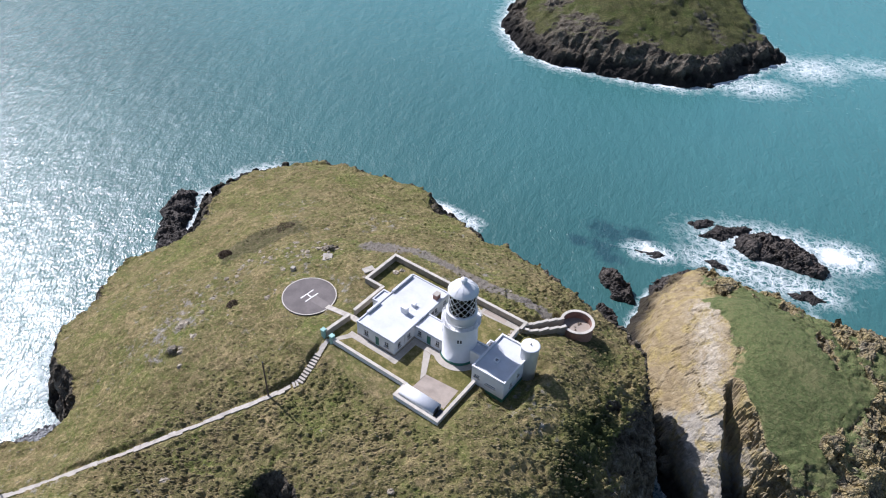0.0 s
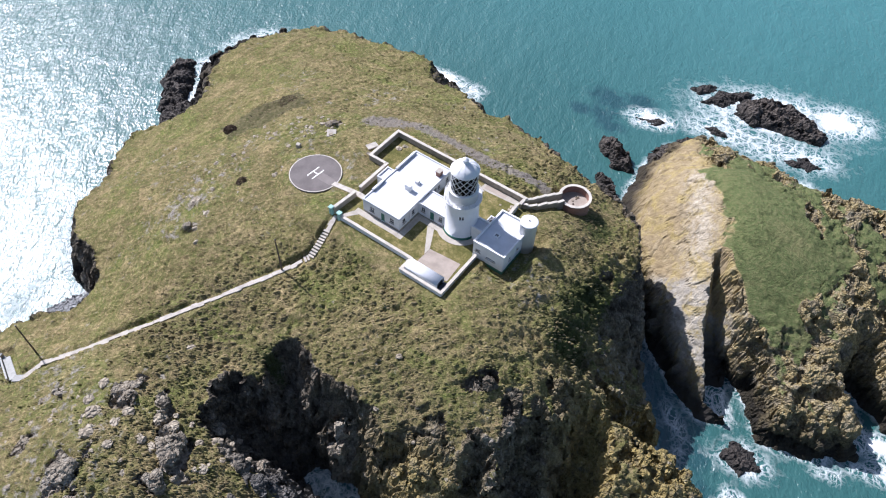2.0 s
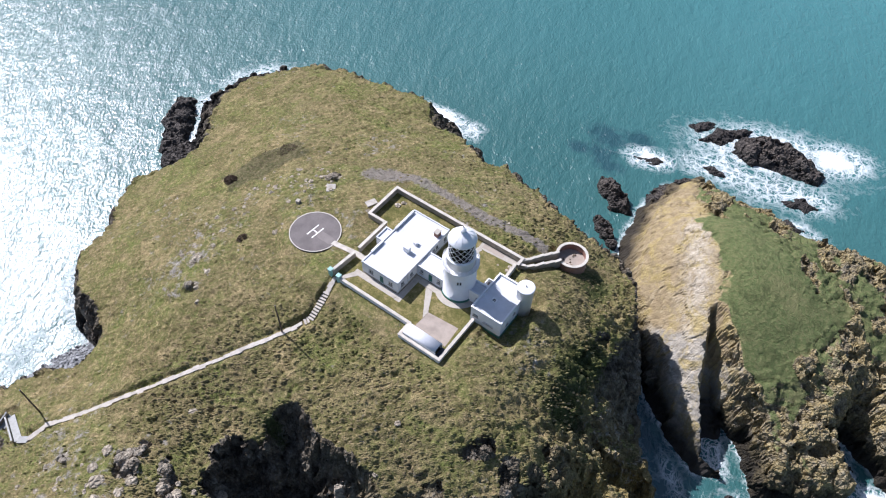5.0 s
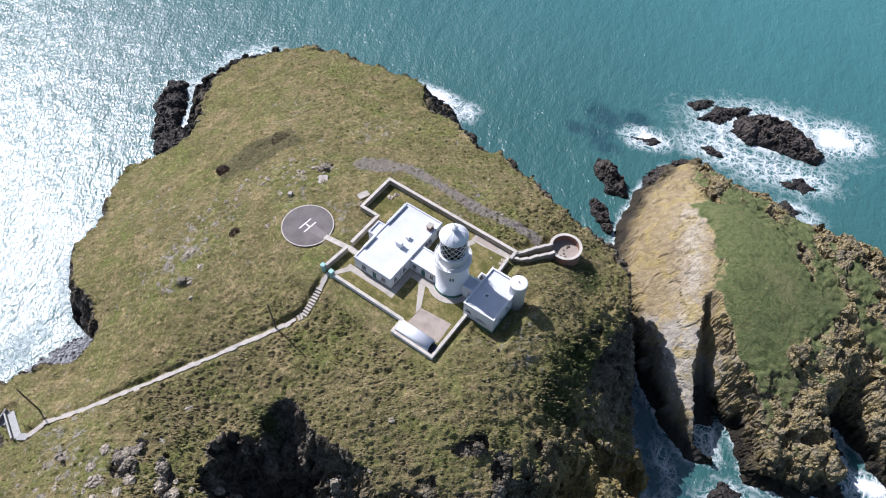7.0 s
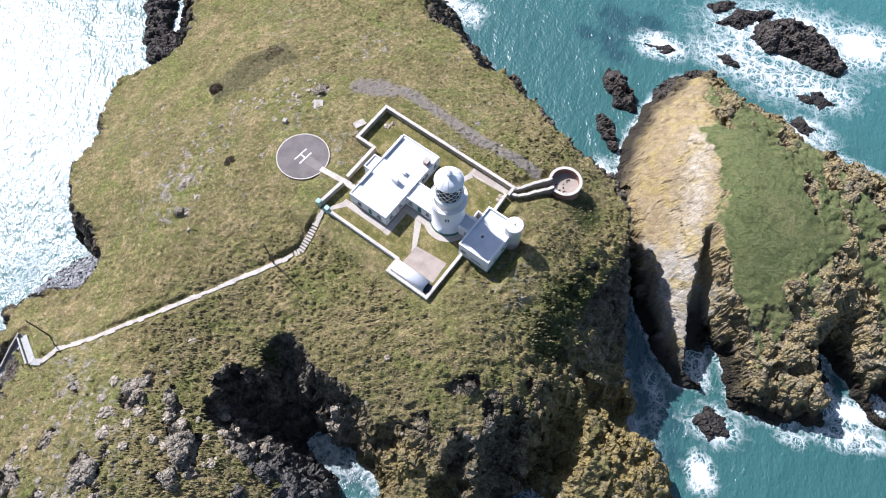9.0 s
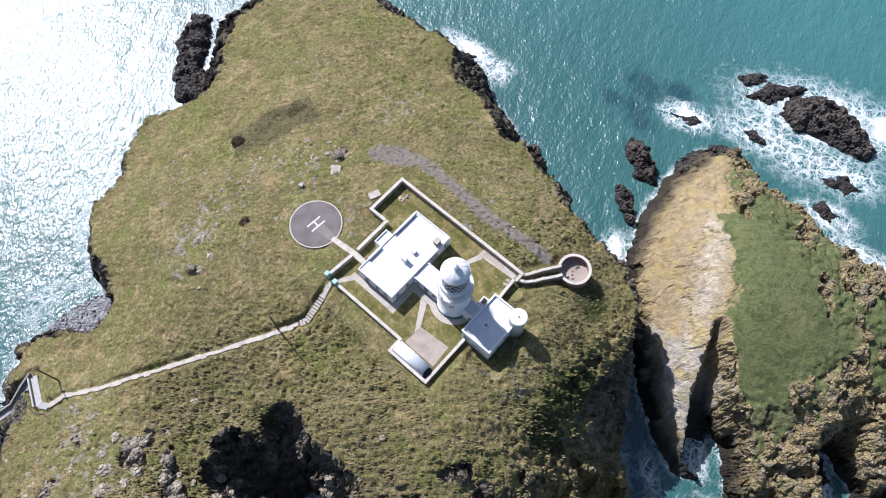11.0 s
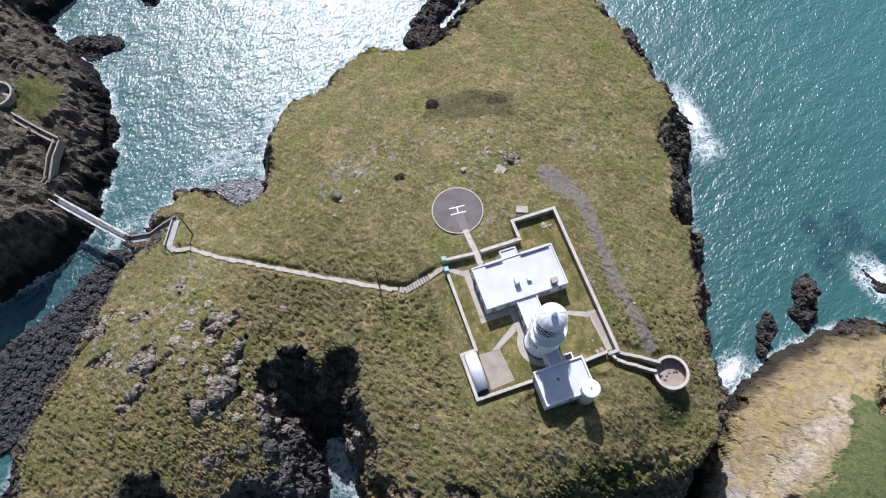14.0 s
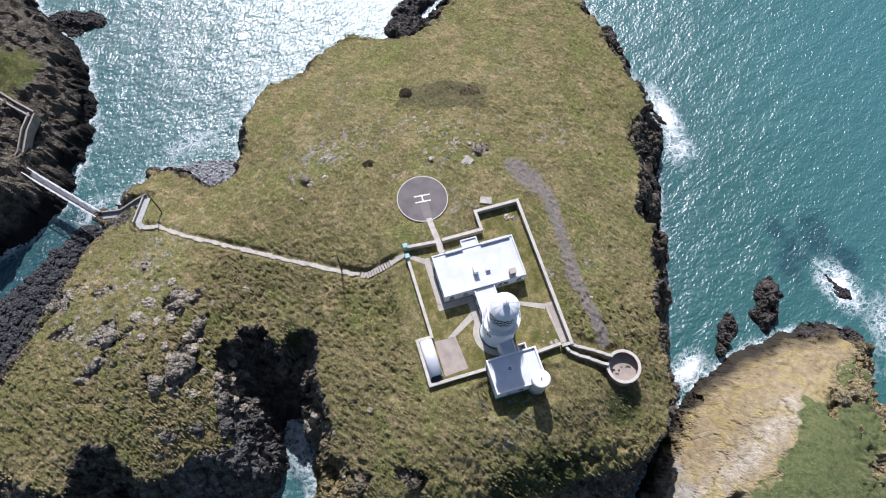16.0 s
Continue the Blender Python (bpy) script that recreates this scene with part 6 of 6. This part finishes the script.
def ramp_piece(a, b, side, off, half, z0, z1):
    bm = bmesh.new()
    e = (b - a).normalized() * 0.1
    base = [p + side * (off + s) for p, s in ((a - e, -half), (a - e, half), (b + e, half), (b + e, -half))]
    lo = [bm.verts.new(p + Vector((0, 0, z0))) for p in base]
    hi = [bm.verts.new(p + Vector((0, 0, z1))) for p in base]
    bm.faces.new(lo)
    bm.faces.new(hi)
    for i in range(4):
        bm.faces.new((lo[i], lo[(i + 1) % 4], hi[(i + 1) % 4], hi[i]))
    return bm


ramp()


def bridge():
    a, b = Vector((-79.6, -92.0, 7.1)), Vector((-60.4, -74.3, 7.1))
    th = thing("footbridge", ((a + b) / 2)[:], "white steel truss footbridge over the sea channel", "bridge")
    d = (b - a).normalized()
    s = Vector((-d.y, d.x, 0))
    up = Vector((0, 0, 1))
    length = (b - a).length
    n = 14
    part("deck", ramp_piece(a, b, s, 0, 0.6, -0.12, 0.0), bridge_deck, th, "grey deck planking")
    for side in (-0.8, 0.8):
        for z in (-0.15, 1.45):
            part("chord", beam(bmesh.new(), a + s * side + up * z, b + s * side + up * z, 0.17), white_paint, th)
        for k in range(n + 1):
            p = a + d * (length * k / n) + s * side
            part("upright", beam(bmesh.new(), p - up * 0.15, p + up * 1.45, 0.11), white_paint, th)
            if k < n:
                q = a + d * (length * (k + 1) / n) + s * side
                lo, hi = (p, q) if k % 2 else (q, p)
                part("brace", beam(bmesh.new(), lo - up * 0.12, hi + up * 1.42, 0.10), white_paint, th)
    for k in range(n + 1):
        p = a + d * (length * k / n)
        part("cross_beam", beam(bmesh.new(), p - s * 0.85 - up * 0.2, p + s * 0.85 - up * 0.2, 0.1), white_paint, th)
    return th


bridge()
for name, (cx, cy), r, label in (("abutment", (-59.6, -73.6), 1.3, "concrete bridge abutment on dark rock"), ("abutment", (-80.4, -92.8), 1.7, "concrete bridge abutment on dark rock")):
    lone(name, turned(bmesh.new(), [(r + 0.5, 0.0), (r + 0.3, 4.0), (r, 6.95), (r - 0.1, 7.0)], (cx, cy), 12), concrete, (cx, cy, 0), label, "abutment", "bridge abutments")


def west_side():
    th = thing("mainland_wall", (-79, -90, 10), "stone-walled path on the mainland side of the bridge", "wall", "boundary walls", "structure")
    line = [(-80.6, -91.8, 8.0), (-81.0, -89.4, 9.6), (-86.0, -87.4, 11.0), (-89.8, -85.3, 11.4), (-94.2, -89.6, 11.6), (-100.0, -94.8, 12.2)]
    for i, (p, q) in enumerate(zip(line, line[1:])):
        p, q = Vector(p), Vector(q)
        side = Vector((-(q - p).y, (q - p).x, 0)).normalized()
        part("path_slab", ramp_piece(p, q, side, 0, 0.55, -1.5, 0.1), pad_grey, th)
        for s in (-0.7, 0.7):
            part("masonry", ramp_piece(p, q, side, s, 0.17, -2.2, 0.9), stone_wall, th)
            part("coping", ramp_piece(p, q, side, s, 0.2, 0.9, 1.0), stone_wall, th)
    c = (-106.0, -96.6)
    part("ring_wall", ring(bmesh.new(), c, 3.3, 3.65, 9.0, 14.6, 44), stone_wall, th, "round stone enclosure wall")
    part("ring_coping", ring(bmesh.new(), c, 3.2, 3.75, 14.6, 14.72, 44), stone_wall, th)
    part("ring_floor", turned(bmesh.new(), [(3.3, 11.0), (3.3, 12.9)], c, 36), concrete, th)
    return th


west_side()


lone("pavement", ramp_piece(Vector((-27.3, -3.9, 31.0)), Vector((-21.0, -3.6, 31.83)), Vector((0, 1, 0)), 0, 0.55, -0.5, 0.06), path_stone, (-24, -3.8, 31), "short worn path from the pad to the yard", "paving", kind="structure")


# ---- poles and small things ----
def pole(x, y, h, lean=(0.0, 0.0)):
    z = ground_z(x, y)
    th = thing("utility_pole", (x, y, z), "thin dark wooden pole on the turf beside the path", "pole", "poles along the path")
    top = (x + lean[0], y + lean[1], z + h)
    part("mast", rod(bmesh.new(), (x, y, z - 0.5), top, 0.17, 10, 0.12), wood_pole, th)
    part("cap", rod(bmesh.new(), top, (top[0], top[1], top[2] + 0.1), 0.12, 10), dark_metal, th)
    return th


pole(-23.0, -23.2, 8.6)
pole(-53.3, -58.6, 9.0)

lone("concrete_slab", box(bmesh.new(), -0.95, 0.95, -1.1, 1.1, -0.4, 0.25, 0.04), concrete, (0, 0, 0), "square concrete slab lying in rough turf", "slab").matrix_world = pose(-38.4, 7.8, ground_z(-38.4, 7.8), 2, 3, 38)
lone("concrete_slab", box(bmesh.new(), -1.15, 1.15, -0.75, 0.75, -0.3, 0.2, 0.04), path_stone, (0, 0, 0), "pale concrete slab beside the boundary wall", "slab").matrix_world = pose(-27.5, 8.1, ground_z(-27.5, 8.1), 0, 2, 68)
box_ob = lone("marker_block", box(bmesh.new(), -0.42, 0.42, -0.42, 0.42, -0.4, 1.0, 0.05), concrete, (0, 0, 0), "small square concrete marker block on the turf", "marker")
box_ob.matrix_world = pose(-40.8, 0.5, ground_z(-40.8, 0.5), 0, 0, 15)


def stone(name, x, y, z, r, mat, label, group, seed, flat=0.6):
    """An angular boulder."""
    rng = random.Random(seed)
    bm = bmesh.new()
    bmesh.ops.create_icosphere(bm, subdivisions=2, radius=r)
    off = Vector((rng.uniform(0, 50), rng.uniform(0, 50), rng.uniform(0, 50)))
    for v in bm.verts:
        k = 1 + 0.45 * noise.noise(v.co * (1.1 / r) + off) + 0.2 * noise.noise(v.co * (2.9 / r) + off)
        v.co = Vector((v.co.x * k, v.co.y * k * rng.uniform(0.98, 1.02), v.co.z * k * flat))
    ob = lone(name, bm, mat, (0, 0, 0), label, "rock", group)
    ob.matrix_world = pose(x, y, z - r * flat * 0.15, rng.uniform(-12, 12), rng.uniform(-12, 12), rng.uniform(0, 360))
    return ob


rng = random.Random(11)
for cx, cy, sx, sy, count, big in ((-46, -22, 4, 6, 8, 0.8), (-44, 6, 5, 6, 6, 0.6), (-52, -13, 5, 5, 4, 0.6), (-52, 0.5, 2.4, 3.4, 22, 0.6), (-45.5, 7.5, 2.6, 3.2, 22, 0.65), (-41.5, 11.5, 1.5, 2.5, 7, 0.6), (-51.5, -19.5, 1.6, 1.8, 9, 0.8), (-39.5, -7.2, 0.8, 1.2, 4, 0.9), (-25, -59, 3, 2.5, 8, 1.3), (-19, -55, 4, 4, 7, 1.1), (-31, -73, 6, 8, 22, 0.8), (-18, -66, 6, 8, 14, 0.6), (-12, -57, 4, 5, 8, 1.1), (-37, -66, 5, 5, 7, 0.8), (0, 22, 10, 2, 4, 0.4), (-28, 10, 2, 3, 3, 0.5), (-8, -53, 4, 3, 6, 1.1), (6, -31, 5, 3, 5, 0.6)):
    for i in range(count):
        x, y = rng.gauss(cx, sx), rng.gauss(cy, sy)
        stone("boulder", x, y, ground_z(x, y), big * rng.uniform(0.3, 1.0), pale_rock, "pale grey weathered outcrop stone in the turf", "outcrop stones", rng.randint(0, 9999), rng.uniform(0.35, 0.7))
for x, y, r in ((3.2, 9.2, 0.3), (3.8, 10.5, 0.55), (3.8, 11.5, 0.6), (1.7, 10.6, 0.3), (-22.4, 12.2, 0.75), (-22.9, 10.9, 0.8), (-21.8, 12.3, 0.35), (-4.5, -4.5, 0.16)):
    stone("loose_stone", x, y, LAWN, 0.8 * r, pale_rock, "whitish loose stone on the lawn", "loose stones on the lawn", int(x * 100), 0.5)


def boulder_field(name, poly, height, count, lo, hi, seed, mat, label):
    """A strew of boulders, joined, on a beach."""
    rng = random.Random(seed)
    xs, ys = [p[0] for p in poly], [p[1] for p in poly]
    base = bmesh.new()
    bmesh.ops.create_icosphere(base, subdivisions=1, radius=1)
    verts0 = np.array([v.co[:] for v in base.verts])
    faces0 = np.array([[v.index for v in f.verts] for f in base.faces])
    base.free()
    verts, faces = [], []
    while count:
        x, y = rng.uniform(min(xs), max(xs)), rng.uniform(min(ys), max(ys))
        d, _ = coast_distance(np.array([x]), np.array([y]), poly)
        if d[0] < -0.5:
            continue
        z, _ = height(np.array([[x]]), np.array([[y]]))
        r = lo + (hi - lo) * rng.random() ** 2.5
        g = np.random.RandomState(rng.randint(0, 10**6))
        v = verts0 * (1 + 0.5 * (g.rand(len(verts0), 1) - 0.5)) * (r, r * g.uniform(0.6, 1), r * g.uniform(0.45, 0.8))
        a = g.uniform(0, 6.28)
        v = v @ np.array([[math.cos(a), math.sin(a), 0], [-math.sin(a), math.cos(a), 0], [0, 0, 1]])
        faces.append(faces0 + len(verts) * len(verts0))
        verts.append(v + (x, y, z[0, 0] + 0.2 * r))
        count -= 1
    me = bpy.data.meshes.new(name)
    me.from_pydata(np.concatenate(verts).tolist(), [], np.concatenate(faces).tolist())
    me.materials.append(mat)
    return tagged(new(name, me), label, "boulders", kind="stuff")


boulder_field("beach_boulders", BEACH, beach_height(BEACH, 0.45), 2400, 0.2, 1.15, 3, boulder_grey, "wave-rounded grey boulders piled on the beach")
boulder_field("cove_shingle", COVE, beach_height(COVE, 1.2), 900, 0.12, 0.45, 5, shingle_grey, "grey shingle and cobbles in the cove")


def scrub_patch(name, blobs, seed, label, mat):
    """Low wind-cut bushes: many small leaf blades over mounded twigs."""
    g = np.random.RandomState(seed)
    verts, faces = [], []
    for cx, cy, rx, ry, h, count in blobs:
        for _ in range(count):
            a, d = g.uniform(0, 6.283), math.sqrt(g.rand())
            x, y = cx + rx * d * math.cos(a), cy + ry * d * math.sin(a)
            z = ground_z(cx, cy) + h * (1 - d * d) * g.uniform(0.55, 1.0) + g.uniform(-0.1, 0.12)
            s = g.uniform(0.08, 0.2)
            u = g.normal(size=3)
            u /= np.linalg.norm(u)
            w = np.cross(u, g.normal(size=3))
            w /= np.linalg.norm(w)
            k = len(verts)
            c = np.array((x, y, z))
            verts += [c - u * s, c + w * s * 0.5, c + u * s, c - w * s * 0.5]
            faces.append((k, k + 1, k + 2, k + 3))
    me = bpy.data.meshes.new(name)
    me.from_pydata([tuple(v) for v in verts], [], faces)
    me.materials.append(mat)
    return tagged(new(name, me), label, "bushes", kind="stuff")


scrub_patch("gorse_scrub", [(-64.0, 1.4, 1.9, 1.6, 0.9, 1800), (-61.3, 10, 3.0, 5.0, 0.2, 260), (-59.0, 15.5, 2.6, 2.4, 0.35, 700), (-45, -12, 0.9, 1.3, 0.5, 500)], 8, "low dark brown wind-cut scrub in a hollow", scrub_brown)


def tussocks(name, count, seed, label):
    """Coarse grass in single tussocks, joined, over the open slopes."""
    xs, ys, z = GRIDS["ground"]
    bare = BARE["ground"]
    g = np.random.RandomState(seed)
    x, y = g.uniform(-100, 50, count), g.uniform(-115, 62, count)
    i, j = ((y - ys[0]) / (ys[1] - ys[0])).astype(int), ((x - xs[0]) / (xs[1] - xs[0])).astype(int)
    h, rock = z[i, j], bare[i, j]
    open_ground = (box_inside(x, y, -26.3, 6.3, -14.3, 14.6) < -0.2) & (np.hypot(x + 32, y + 4) > 5.9) & (box_inside(x, y, 4, 12, -4, 20) < 0) & (np.hypot(x - 11.7, y - 22) > 3.6)
    for line in (PATH_LINE, RAMP_LINE, [(-27.2, -3.9, 0), (-21.0, -3.6, 0)]):
        for (ax, ay, _), (bx, by, _) in zip(line, line[1:]):
            open_ground &= line_distance(x, y, ax, ay, bx, by)[0] > 1.25
    fields = main_fields(x, y)
    wild = wildness(x, y)
    wild = wild * (1 - 0.25 * blend(x, 21, 25) * blend(y + 0.3 * x, -12, -2))
    thick = wild**1.6 * (0.75 + 0.5 * fractal(x, y, 7.0, 3, 240)) * (1 - rock) * (1 - 1.5 * np.clip(fields["gravel"], 0, 0.6))
    keep = open_ground & (h > 5) & (rock < 0.6) & (g.rand(count) < thick)
    x, y, h, wild = x[keep], y[keep], h[keep], wild[keep]
    n, k = len(x), 7
    r = g.uniform(0.12, 0.34, n) * (0.7 + 0.3 * wild)
    tall = r * g.uniform(0.35, 0.95, n) * (0.5 + 0.5 * wild)
    a = np.arange(k) * 6.2832 / k + g.uniform(0, 6.28, (n, 1))
    rim = r[:, None] * g.uniform(0.65, 1.2, (n, k))
    ring_co = np.stack([x[:, None] + rim * (1.28 * np.cos(a) - 0.36 * np.sin(a)), y[:, None] + rim * (0.96 * np.cos(a) + 0.48 * np.sin(a)), np.repeat((h - 0.12)[:, None], k, 1)], -1)
    top = np.stack([x + g.uniform(-0.4, 0.4, n) * r, y + g.uniform(-0.4, 0.4, n) * r, h + tall], -1)
    mid_co = ring_co * 0.55 + top[:, None] * 0.45
    mid_co[..., 2] = h[:, None] + tall[:, None] * g.uniform(0.45, 0.95, (n, k))
    co = np.concatenate([ring_co, mid_co, top[:, None]], 1)
    nxt = (np.arange(k) + 1) % k
    low = np.stack([np.arange(k), nxt, nxt + k, np.arange(k) + k], -1)
    cap = np.stack([np.arange(k) + k, nxt + k, np.full(k, 2 * k)], -1)
    base = (np.arange(n) * (2 * k + 1))[:, None, None]
    quads, tris = (low[None] + base).reshape(-1), (cap[None] + base).reshape(-1)
    me = bpy.data.meshes.new(name)
    me.vertices.add(n * (2 * k + 1))
    me.vertices.foreach_set("co", co.ravel())
    me.loops.add(len(quads) + len(tris))
    me.loops.foreach_set("vertex_index", np.r_[quads, tris].astype(np.int32))
    me.polygons.add(n * k * 2)
    me.polygons.foreach_set("loop_start", np.r_[np.arange(n * k) * 4, n * k * 4 + np.arange(n * k) * 3].astype(np.int32))
    me.update(calc_edges=True)
    me.materials.append(tussock_grass)
    return tagged(new(name, me), label, "grass", kind="stuff")


tussocks("grass_tussocks", 150000, 21, "coarse straw and olive grass tussocks over the slopes")
